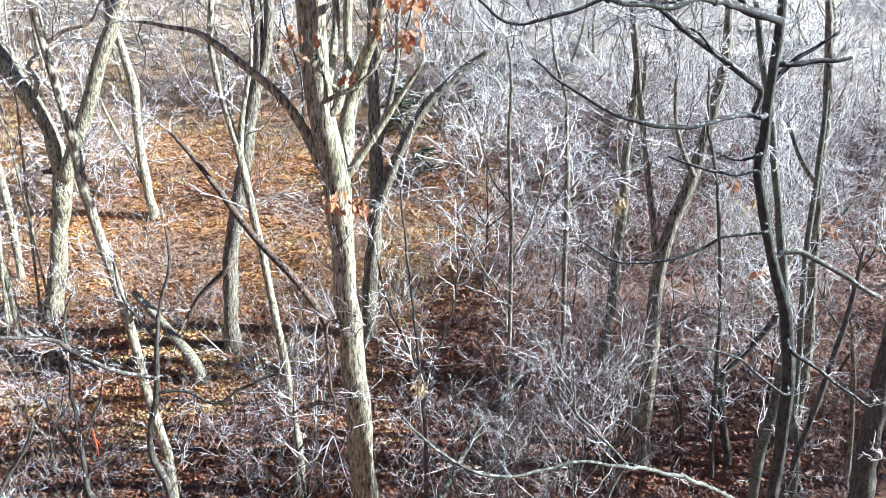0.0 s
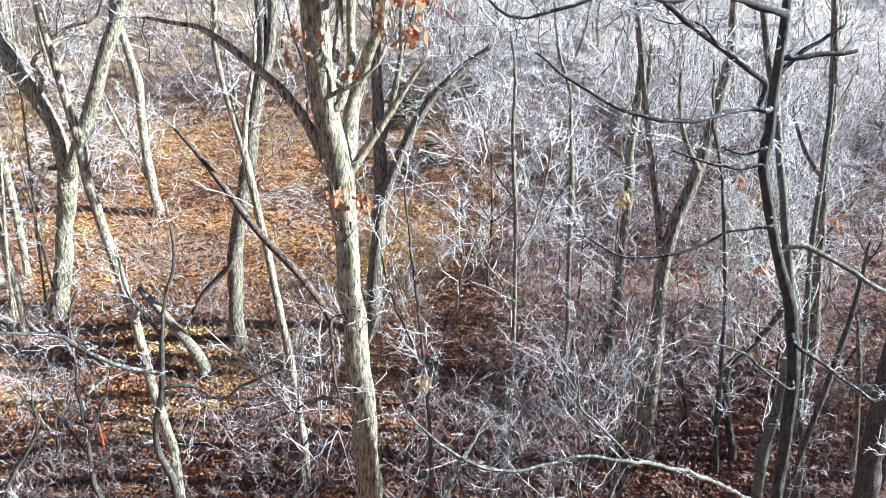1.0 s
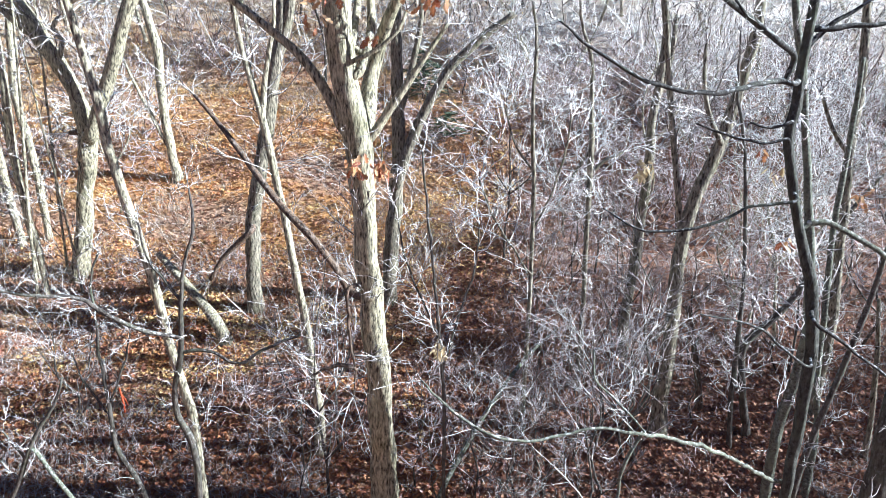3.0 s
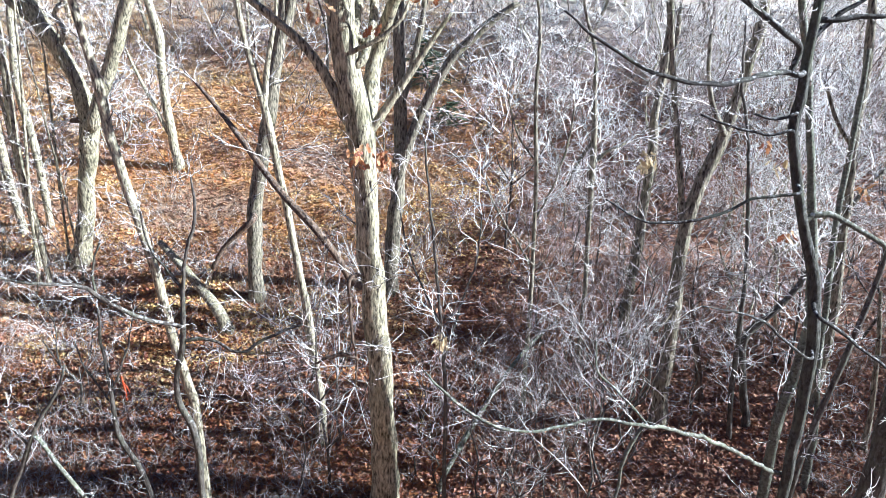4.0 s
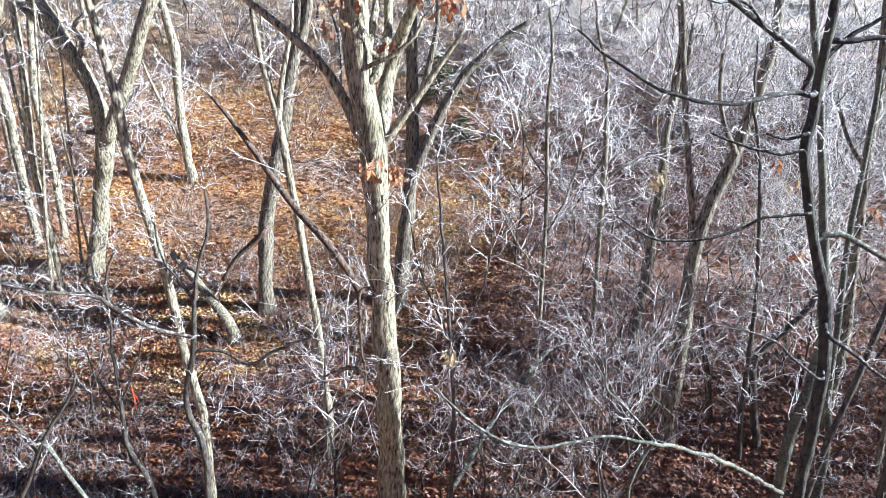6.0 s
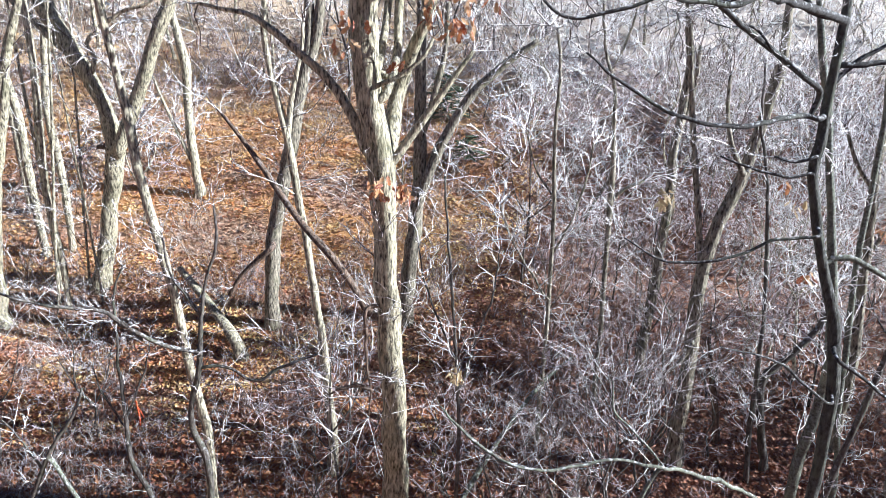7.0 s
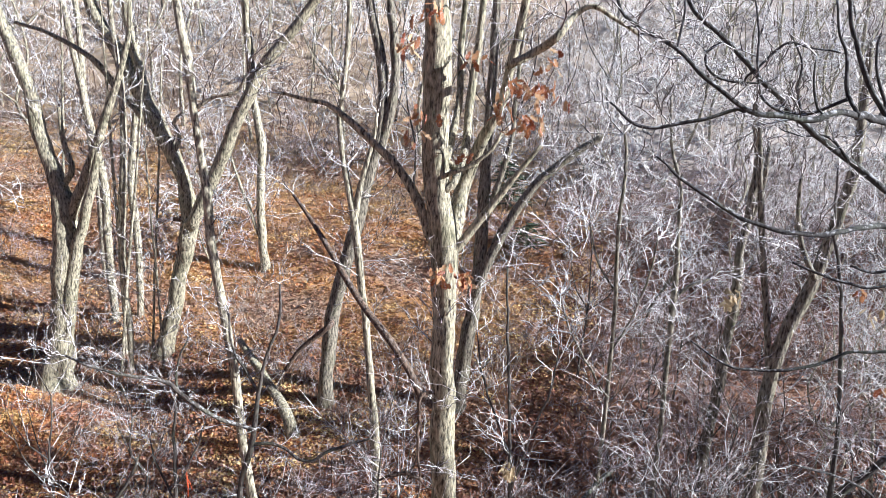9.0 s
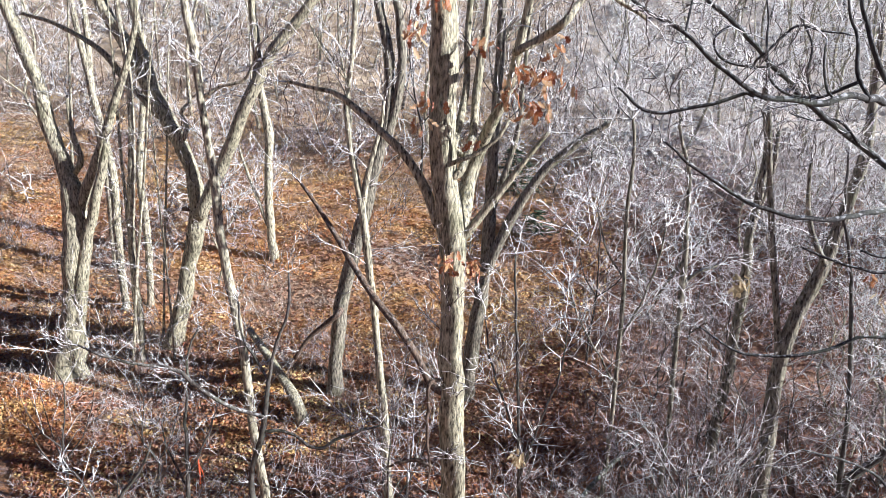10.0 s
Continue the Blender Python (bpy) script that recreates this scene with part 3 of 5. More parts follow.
w = Wood([(-4.65, 10.40, 1.70, 0.084), (-4.70, 10.40, 2.04, 0.083), (-4.88, 10.40, 3.14, 0.075), (-5.02, 10.40, 4.21, 0.073), (-5.15, 10.40, 4.98, 0.080), (-5.32, 10.40, 5.87, 0.079), (-5.41, 10.40, 6.33, 0.078), (-5.48, 10.40, 7.01, 0.071), (-5.66, 10.40, 8.20, 0.062), (-5.81, 10.40, 9.23, 0.068), (-5.96, 10.40, 10.07, 0.060), (-6.02, 10.40, 11.05, 0.046)], "slender pale tree leaning away from the bank", BARK_GREY, seed=11, sides=10)
w.limb((-5.66, 10.40, 8.48, 0.033), (-5.35, 10.40, 8.65, 0.024), (-4.98, 10.40, 8.77, 0.024), (-4.80, 10.40, 9.04, 0.016))
w.sprout(22, 0.7, 0.011, 2, 0.1).sprout(5, 0.5, 0.008, 2, 0.3, 0.42).tips(4).done()
w = Wood([(-10.86, 18.20, 0.97, 0.264), (-10.55, 18.20, 2.39, 0.229), (-10.29, 18.20, 3.78, 0.211), (-9.98, 18.20, 5.28, 0.252), (-10.20, 18.20, 6.44, 0.191), (-10.65, 18.20, 7.37, 0.204), (-11.30, 18.20, 8.53, 0.218), (-11.96, 18.20, 9.67, 0.202), (-12.49, 18.20, 10.45, 0.172), (-12.91, 18.20, 11.28, 0.157), (-13.26, 18.20, 12.86, 0.113)], "large forked grey tree with dark knot on its trunk", BARK_OAK, seed=13, sides=18)
w.limb((-11.20, 18.20, 8.43, 0.160), (-11.38, 18.20, 9.18, 0.144), (-11.66, 18.20, 10.08, 0.129), (-11.80, 18.20, 11.17, 0.114), (-11.87, 18.20, 12.60, 0.084))
w.limb((-11.04, 18.20, 7.82, 0.117), (-11.87, 18.20, 8.55, 0.102), (-12.76, 18.20, 9.52, 0.087), (-14.10, 18.20, 10.19, 0.058), (-15.14, 18.20, 10.45, 0.044))
w.limb((-9.77, 17.90, 5.27, 0.175), (-9.15, 17.90, 6.54, 0.172), (-8.71, 17.90, 7.50, 0.170), (-8.28, 17.90, 8.52, 0.168), (-7.75, 17.90, 9.54, 0.152), (-7.04, 17.90, 10.43, 0.136), (-6.35, 17.90, 11.30, 0.120), (-5.77, 17.90, 12.13, 0.092))
w.limb((-8.12, 17.90, 8.81, 0.111), (-8.07, 17.90, 9.61, 0.110), (-8.21, 17.90, 10.68, 0.096), (-8.32, 17.90, 12.06, 0.081))
w.limb((-10.56, 18.10, 6.92, 0.073), (-10.32, 18.10, 7.30, 0.073), (-10.22, 18.10, 7.64, 0.058), (-10.41, 18.10, 7.94, 0.058), (-10.21, 18.10, 8.19, 0.057), mat=BARK_GREY)
w.limb((-9.98, 18.10, 5.27, 0.118), (-10.21, 18.10, 5.33, 0.089), (-10.42, 18.10, 5.30, 0.059), mat=DEAD_WOOD, label="dark broken limb stub")
knot(w, (-9.84, 17.95, 5.32), 0.9)
w.sprout(24, 1.1, 0.014, 2, 0.3).sprout(8, 0.7, 0.014, 3, 0.24, 0.36, [0]).tips(4).done()
w = Wood([(-9.49, 22.40, 3.34, 0.163), (-9.60, 22.40, 3.95, 0.144), (-9.70, 22.40, 6.04, 0.142), (-9.66, 22.40, 7.31, 0.141), (-9.97, 22.40, 8.67, 0.122), (-10.15, 22.40, 10.15, 0.103), (-10.32, 22.40, 11.91, 0.085)], "slim bare tree on the hillside", BARK_GREY, seed=15, sides=10)
w.limb((-9.62, 22.30, 4.10, 0.060), (-10.00, 22.30, 5.00, 0.058), (-10.45, 22.30, 6.10, 0.050), (-10.75, 22.30, 6.95, 0.030))
w.sprout(17, 0.9, 0.013, 2, 0.3).tips(4).done()
w = Wood([(-12.99, 16.40, 0.57, 0.492), (-12.84, 16.40, 1.65, 0.343), (-12.71, 16.40, 2.70, 0.283), (-12.61, 16.40, 4.04, 0.279), (-12.50, 16.40, 5.41, 0.302), (-12.71, 16.40, 6.41, 0.218), (-13.04, 16.40, 7.27, 0.190), (-13.34, 16.40, 8.50, 0.174), (-13.71, 16.40, 9.52, 0.160), (-14.09, 16.40, 10.33, 0.132), (-14.47, 16.40, 11.59, 0.105)], "stout forked tree with dark flared base on a leafy bank", BARK_OAK, seed=17, sides=18)
w.limb((-12.40, 16.40, 5.34, 0.179), (-11.91, 16.40, 6.41, 0.149), (-11.42, 16.40, 7.65, 0.120), (-11.05, 16.40, 8.62, 0.092), (-10.63, 16.40, 9.85, 0.065), (-10.53, 16.40, 10.91, 0.051))
w.limb((-12.74, 16.40, 1.26, 0.172), (-12.54, 16.40, 2.72, 0.184), (-12.31, 16.40, 4.14, 0.167), (-11.95, 16.30, 5.24, 0.136), (-11.59, 16.20, 6.24, 0.121), (-11.36, 16.20, 7.18, 0.079))
w.limb((-12.56, 16.40, 6.22, 0.082), (-12.25, 16.40, 6.68, 0.081), (-12.47, 16.40, 7.39, 0.067), (-12.54, 16.40, 8.24, 0.053))
w.sprout(26, 1.1, 0.014, 2, 0.3).tips(4).done()
w = Wood([(-11.34, 17.39, 0.13, 0.078), (-11.39, 17.39, 2.30, 0.090), (-11.50, 17.39, 3.40, 0.089), (-11.56, 17.39, 4.65, 0.101), (-11.45, 17.39, 6.68, 0.099), (-11.44, 17.39, 8.62, 0.085), (-11.66, 17.39, 10.20, 0.072), (-11.76, 17.39, 11.87, 0.059)], "thin pale tree in a clump of stems", BARK_GREY, seed=19, sides=9, group="clump of thin pale stems")
w.sprout(19, 0.9, 0.012, 2, 0.15).tips(4).done()
w = Wood([(-13.09, 19.30, 1.86, 0.115), (-13.27, 19.30, 4.00, 0.129), (-13.34, 19.30, 5.91, 0.127), (-13.73, 19.30, 7.74, 0.110), (-14.17, 19.30, 9.68, 0.093), (-14.50, 19.30, 11.26, 0.076)], "thin leaning tree in a clump of stems", BARK_GREY, seed=21, sides=9, group="clump of thin pale stems")
w.sprout(18, 0.9, 0.012, 2, 0.15).tips(4).done()
w = Wood([(-12.42, 19.60, 1.84, 0.099), (-12.46, 19.60, 4.02, 0.114), (-12.64, 19.60, 5.94, 0.112), (-12.55, 19.60, 7.31, 0.095), (-12.34, 19.60, 8.98, 0.078), (-12.39, 19.60, 10.75, 0.061)], "thin upright tree in a clump of stems", BARK_GREY, seed=22, sides=9, group="clump of thin pale stems")
w.sprout(18, 0.9, 0.012, 2, 0.15).tips(4).done()
w = Wood([(-14.86, 21.50, 1.88, 0.128), (-15.05, 21.50, 5.60, 0.124), (-15.46, 21.50, 8.38, 0.122), (-15.57, 21.50, 10.53, 0.103), (-15.74, 21.50, 12.27, 0.084)], "pale slim tree behind the clump", BARK_GREY, seed=24, sides=9)
w.sprout(14, 1.0, 0.014, 2, 0.3).tips(4).done()
w = Wood([(2.63, 14.30, 0.00, 0.061), (2.64, 14.30, 1.24, 0.053), (2.64, 14.30, 2.34, 0.052), (2.61, 14.30, 3.91, 0.050), (2.58, 14.30, 5.49, 0.065), (2.53, 14.30, 6.40, 0.042), (2.45, 14.30, 7.49, 0.041), (2.21, 14.30, 8.22, 0.030), (2.07, 14.30, 9.22, 0.025)], "thin tree with dark knots", BARK_BROWN, seed=25, sides=8, twig_mat=TWIG_WHITE)
w.limb((2.55, 14.30, 5.13, 0.043), (2.84, 14.30, 5.49, 0.032), (3.22, 14.30, 5.68, 0.021))
w.limb((2.57, 14.30, 5.72, 0.043), (2.28, 14.30, 5.24, 0.032), (2.09, 14.30, 4.76, 0.022))
w.sprout(24, 0.8, 0.010, 2, 0.1).tips(4).done()
w = Wood([(3.87, 15.40, 0.08, 0.129), (3.84, 15.40, 1.03, 0.126), (3.88, 15.40, 1.77, 0.112), (3.99, 15.40, 3.35, 0.108), (4.06, 15.40, 5.31, 0.104), (4.02, 15.40, 6.13, 0.091), (4.10, 15.40, 6.93, 0.089), (4.15, 15.40, 8.01, 0.087), (3.94, 15.40, 9.31, 0.063)], "upright bare tree with a hanging cluster of dry leaves", BARK_BROWN, seed=27, sides=10, twig_mat=TWIG_HALF)
w.limb((4.04, 15.40, 6.40, 0.056), (4.28, 15.40, 7.34, 0.055), (4.32, 15.40, 8.35, 0.043))
leaf_cluster(w, (3.84, 15.00, 5.19), 20, 0.14, size=0.21, mat=NEST)
w.sprout(22, 0.9, 0.012, 2, 0.15).tips(4).done()
w = Wood([(4.08, 12.70, 0.14, 0.175), (4.08, 12.70, 0.95, 0.161), (4.11, 12.70, 1.60, 0.148), (4.09, 12.70, 3.08, 0.133), (4.11, 12.70, 4.24, 0.129), (4.28, 12.70, 5.23, 0.125), (4.59, 12.70, 6.17, 0.113), (4.79, 12.70, 7.17, 0.101), (4.93, 12.70, 8.10, 0.089), (4.92, 12.70, 8.99, 0.069), (4.88, 12.70, 10.16, 0.050)], "leaning grey tree with dark shaded side", BARK_BROWN, seed=29, sides=12, twig_mat=TWIG_HALF)
w.limb((4.12, 12.70, 4.13, 0.070), (3.97, 12.70, 5.01, 0.058), (3.81, 12.70, 5.86, 0.057), (3.62, 12.70, 6.87, 0.056), (3.46, 12.70, 7.83, 0.045), (3.32, 12.70, 8.80, 0.035))
w.limb((4.05, 12.50, 2.93, 0.050), (3.88, 12.50, 2.56, 0.041), (3.69, 12.50, 2.31, 0.031))
w.limb((4.56, 12.60, 6.19, 0.056), (4.29, 12.60, 6.68, 0.046), (4.13, 12.60, 7.26, 0.036), (4.09, 12.60, 7.91, 0.027))
w.sprout(30, 0.8, 0.011, 2, 0.1).tips(4).done()
w = Wood([(4.37, 8.00, 2.02, 0.071), (4.36, 8.00, 2.66, 0.070), (4.39, 8.00, 3.28, 0.075), (4.32, 8.00, 4.50, 0.078), (4.19, 8.00, 5.25, 0.073), (3.92, 8.00, 6.02, 0.058), (3.63, 8.00, 7.01, 0.056), (3.66, 8.00, 7.39, 0.058), (3.65, 8.00, 7.87, 0.051), (3.67, 8.00, 8.44, 0.050), (3.67, 8.00, 8.88, 0.043), (3.60, 8.00, 9.61, 0.031)], "dark crooked tree with frosted spreading branches", BARK_MOSSY, seed=31, sides=14, twig_mat=TWIG_DARK, flare=1.2)
# Limbs from here take the bark colour darkened for their shade
w.mat = BARK_SHADED
w.limb((3.50, 7.80, 7.67, 0.031), (3.33, 7.80, 7.70, 0.031), (2.86, 7.40, 7.67, 0.027), (2.51, 7.20, 7.63, 0.026), (2.12, 7.00, 7.66, 0.022), (1.81, 6.90, 7.74, 0.022), (1.46, 6.80, 7.89, 0.019), (1.11, 6.70, 8.09, 0.015), (0.82, 6.60, 8.31, 0.009))
w.limb((3.46, 7.80, 7.95, 0.034), (3.09, 7.40, 8.13, 0.032), (2.81, 7.40, 8.33, 0.032), (2.36, 7.00, 8.54, 0.030), (2.00, 6.80, 8.76, 0.027), (1.61, 6.60, 9.06, 0.023), (1.29, 6.50, 9.33, 0.020), (1.07, 6.40, 9.46, 0.020), (0.92, 6.40, 9.64, 0.017), (0.86, 6.40, 9.87, 0.014))
w.limb((2.99, 6.50, 8.63, 0.039), (2.34, 5.80, 8.71, 0.032), (1.84, 5.20, 8.73, 0.022), (1.49, 5.00, 8.67, 0.020), (1.19, 4.90, 8.69, 0.017), (0.99, 4.80, 8.77, 0.015), (0.81, 4.80, 8.88, 0.015), (0.63, 4.80, 9.04, 0.013), (0.42, 4.80, 9.15, 0.013), (0.24, 4.80, 9.31, 0.011), (0.17, 4.80, 9.46, 0.008), label="thick branch rimed white along its top")
w.limb((1.06, 4.90, 8.72, 0.013), (0.89, 4.90, 8.64, 0.013), (0.65, 4.90, 8.58, 0.013), (0.40, 4.90, 8.58, 0.011), (0.23, 4.90, 8.71, 0.007))
w.limb((0.62, 4.80, 9.05, 0.008), (0.62, 4.80, 9.18, 0.008), (0.62, 4.80, 9.37, 0.006), (0.61, 4.80, 9.50, 0.004))
w.limb((1.29, 6.50, 9.33, 0.014), (1.13, 6.50, 9.24, 0.011), (1.18, 6.50, 9.07, 0.011), (1.32, 6.50, 8.99, 0.011), (1.63, 6.50, 9.01, 0.009), (1.73, 6.50, 9.05, 0.005))
w.limb((1.96, 5.30, 8.72, 0.014), (1.86, 5.30, 8.91, 0.014), (1.82, 5.30, 9.12, 0.011), (1.76, 5.30, 9.26, 0.009), (1.70, 5.30, 9.49, 0.009))
w.limb((2.43, 5.90, 8.69, 0.023), (2.33, 5.90, 8.84, 0.020), (2.21, 5.90, 9.04, 0.020), (2.11, 5.90, 9.24, 0.018), (2.04, 5.90, 9.43, 0.015), (1.97, 5.90, 9.68, 0.012))
w.limb((1.68, 5.10, 8.70, 0.009), (1.62, 5.10, 8.76, 0.009), (1.57, 5.10, 8.96, 0.007), (1.56, 5.10, 9.09, 0.004))
w.limb((1.44, 6.20, 9.05, 0.011), (1.68, 6.20, 9.28, 0.011), (1.85, 6.20, 9.26, 0.008), (2.10, 6.20, 9.24, 0.008))
w.limb((1.58, 5.50, 8.71, 0.012), (1.38, 5.50, 8.80, 0.010), (1.31, 5.50, 8.95, 0.010), (1.29, 5.50, 9.27, 0.007), (1.22, 5.50, 9.50, 0.005))
w.limb((2.17, 6.90, 8.65, 0.012), (2.04, 6.90, 8.95, 0.012), (2.04, 6.90, 9.23, 0.009), (1.91, 6.90, 9.47, 0.009))
w.limb((2.56, 6.40, 8.73, 0.014), (2.58, 6.40, 8.89, 0.014), (2.46, 6.40, 9.16, 0.011), (2.46, 6.40, 9.43, 0.011))
w.limb((2.67, 7.20, 8.37, 0.013), (2.49, 7.20, 8.56, 0.013), (2.24, 7.20, 8.56, 0.010), (2.02, 7.20, 8.63, 0.006))
w.limb((3.74, 7.80, 6.38, 0.021), (3.47, 7.80, 6.34, 0.018), (3.23, 7.80, 6.30, 0.018), (2.94, 7.80, 6.13, 0.018), (2.57, 7.80, 6.03, 0.018), (2.06, 7.80, 6.01, 0.015), (1.58, 7.80, 6.26, 0.009))
w.limb((3.94, 8.00, 5.96, 0.037), (4.03, 8.00, 6.06, 0.037), (4.22, 8.00, 6.08, 0.037), (4.46, 8.00, 5.97, 0.034), (4.89, 8.00, 5.74, 0.031), (5.29, 8.00, 5.50, 0.025), mat=BARK_LICHEN)
w.limb((3.69, 8.00, 8.22, 0.034), (3.88, 8.00, 8.23, 0.033), (4.11, 8.00, 8.25, 0.028), (4.51, 8.00, 8.30, 0.022))
w.limb((3.69, 8.00, 8.05, 0.028), (3.87, 8.00, 8.25, 0.028), (4.08, 8.00, 8.38, 0.022), (4.33, 8.00, 8.57, 0.016))
w.limb((3.54, 7.80, 7.26, 0.017), (3.33, 7.80, 7.19, 0.017), (3.10, 7.80, 7.25, 0.011))
w.limb((3.59, 7.90, 7.06, 0.017), (3.33, 7.90, 7.02, 0.017), (2.89, 7.90, 7.11, 0.017), (2.56, 7.90, 7.22, 0.012))
w.limb((4.13, 7.60, 4.39, 0.016), (3.62, 7.20, 4.81, 0.015), (3.18, 7.00, 5.17, 0.014), (2.78, 6.80, 5.35, 0.011), (2.40, 6.60, 5.49, 0.008))
w.limb((4.14, 7.70, 4.94, 0.025), (4.44, 7.70, 4.73, 0.025), (4.75, 7.70, 4.51, 0.019), (5.15, 7.70, 4.22, 0.019))
w.limb((4.41, 8.00, 2.49, 0.028), (4.17, 8.00, 2.47, 0.028), (3.20, 7.00, 3.47, 0.024), (2.40, 6.20, 4.22, 0.021), (1.63, 5.40, 4.86, 0.016), (1.13, 5.20, 5.03, 0.013), (0.83, 5.10, 5.02, 0.013), (0.50, 5.00, 5.02, 0.013), (0.21, 5.00, 5.09, 0.013), (-0.12, 5.00, 5.34, 0.011), (-0.33, 5.00, 5.57, 0.006), mat=BARK_LICHEN, label="low lichen-covered branch reaching out")
w.limb((1.62, 5.40, 4.85, 0.016), (1.47, 5.40, 4.58, 0.019), (1.43, 5.40, 4.27, 0.014), (1.42, 5.40, 3.93, 0.015), mat=BARK_LICHEN)
w.limb((1.63, 5.40, 4.86, 0.009), (1.36, 5.40, 5.16, 0.009), (1.16, 5.40, 5.39, 0.009), (1.11, 5.40, 5.67, 0.007), mat=BARK_LICHEN)
w.sprout(14, 0.5, 0.006, 2, 0.1, 1, None, 3, 0.3, rmin=0.0056).sprout(52, 0.4, 0.005, 2, 0.2, 1, [1, 2, 3, 4, 5, 6, 8, 9, 11], rmin=0.0052).sprout(8, 0.3, 0.004, 1, 0.2, 1, [23, 24, 25], rmin=0.0046).tips(2, 0.35, 0.004, 1, 3, rmin=0.0046).done("thin dark twigs edged with white frost")
w = Wood([(5.22, 10.20, 0.72, 0.090), (5.25, 10.20, 1.92, 0.087), (5.35, 10.20, 2.78, 0.076), (5.39, 10.20, 3.66, 0.066), (5.29, 10.20, 4.66, 0.064), (5.13, 10.20, 5.49, 0.062), (4.86, 10.20, 6.78, 0.052), (4.72, 10.20, 7.46, 0.051), (4.51, 10.20, 8.21, 0.050), (4.31, 10.20, 9.02, 0.035)], "grey-green lichened tree beside the crooked one", BARK_LICHEN, seed=33, sides=10, twig_mat=TWIG_WHITE)
w.sprout(22, 0.6, 0.009, 2, 0.2, rmin=0.0093).tips(4, 0.6).done()
w = Wood([(7.47, 13.30, 0.31, 0.112), (7.51, 13.30, 1.40, 0.110), (7.52, 13.30, 2.44, 0.107), (7.40, 13.30, 4.00, 0.093), (7.23, 13.30, 5.82, 0.089), (7.20, 13.30, 7.05, 0.076), (7.09, 13.30, 8.12, 0.074), (6.92, 13.30, 9.22, 0.054)], "slim upright tree with brown bark", BARK_BROWN, seed=35, sides=10, twig_mat=TWIG_HALF)
w.limb((7.26, 13.30, 5.81, 0.039), (6.84, 13.30, 6.32, 0.039), (6.49, 13.30, 7.04, 0.029))
w.limb((7.35, 13.30, 4.59, 0.041), (7.63, 13.30, 5.05, 0.040), (7.95, 13.30, 5.50, 0.030))
leaf_cluster(w, (7.40, 13.00, 5.16), 10, 0.10, size=0.17)
w.sprout(29, 0.8, 0.010, 2, 0.1).tips(4).done()
w = Wood([(6.48, 9.40, 1.48, 0.173), (6.49, 9.40, 2.68, 0.152), (6.50, 9.40, 3.99, 0.131), (6.48, 9.40, 5.21, 0.112), (6.39, 9.40, 6.44, 0.094), (6.34, 9.40, 7.95, 0.069)], "dark grey trunk at the edge of the slope", BARK_DARK, seed=37, twig_mat=TWIG_WHITE)
w.sprout(19, 0.7, 0.009, 2, 0.1, rmin=0.0093).tips(4, 0.6).done()
w = Wood([(5.11, 13.40, 0.54, 0.079), (4.98, 13.40, 1.25, 0.067), (4.78, 13.40, 2.03, 0.055), (4.62, 13.40, 2.67, 0.043)], "short dark broken snag", DEAD_WOOD, seed=38, sides=8, category="snag", name="snag")
w.sprout(4, 0.4, 0.008, 1).done()
w = Wood([(5.41, 12.30, -0.29, 0.054), (5.31, 12.30, 1.11, 0.052), (5.27, 12.30, 2.35, 0.050), (5.22, 12.30, 3.52, 0.039), (5.07, 12.30, 4.83, 0.038), (4.86, 12.30, 6.15, 0.027), (4.62, 12.30, 7.11, 0.027), (4.53, 12.30, 8.11, 0.017)], "thin dark sapling with white frosted twigs", BARK_DARK, seed=39, sides=7, twig_mat=TWIG_WHITE, name="sapling")
leaf_cluster(w, (5.14, 12.20, 6.10), 5, 0.06, size=0.15)
leaf_cluster(w, (5.42, 12.20, 5.77), 7, 0.10, size=0.16, mat=NEST)
leaf_cluster(w, (5.81, 12.20, 4.50), 7, 0.09, size=0.16)
w.sprout(29, 0.6, 0.008, 2, 0.1).tips(4, 0.6).done()
w = Wood([(5.84, 12.60, -0.21, 0.087), (5.75, 12.60, 0.68, 0.086), (5.58, 12.60, 1.45, 0.074), (5.53, 12.60, 2.21, 0.072), (5.85, 12.60, 2.61, 0.071), (6.21, 12.60, 3.05, 0.060), (6.45, 12.60, 3.55, 0.050), (6.53, 12.60, 4.12, 0.039)], "bent dark sapling with sideways bough", BARK_DARK, seed=41, sides=8, twig_mat=TWIG_WHITE, name="sapling")
w.sprout(19, 0.6, 0.008, 2, 0.2).tips(4, 0.6).done()
w = Wood([(1.31, 13.20, -0.10, 0.051), (1.33, 13.20, 1.49, 0.050), (1.35, 13.20, 2.77, 0.043), (1.35, 13.20, 4.22, 0.041), (1.32, 13.20, 5.36, 0.040), (1.24, 13.20, 6.64, 0.034), (1.26, 13.20, 7.84, 0.028), (1.16, 13.20, 8.60, 0.023)], "thin straight sapling with rimed side twigs", BARK_BROWN, seed=43, sides=8, twig_mat=TWIG_WHITE, name="sapling")
w.limb((1.35, 13.20, 4.34, 0.021), (1.66, 13.20, 5.03, 0.020), (1.87, 13.20, 5.81, 0.020), (1.97, 13.20, 6.55, 0.015))
w.limb((1.31, 13.20, 5.47, 0.020), (0.95, 13.20, 6.00, 0.020), (0.71, 13.20, 6.73, 0.015))
w.limb((1.34, 13.10, 3.43, 0.021), (0.94, 13.10, 4.01, 0.021), (0.53, 13.10, 4.69, 0.020), (0.28, 13.10, 5.35, 0.015))
w.sprout(34, 0.8, 0.009, 2, 0.08).tips(5).done()
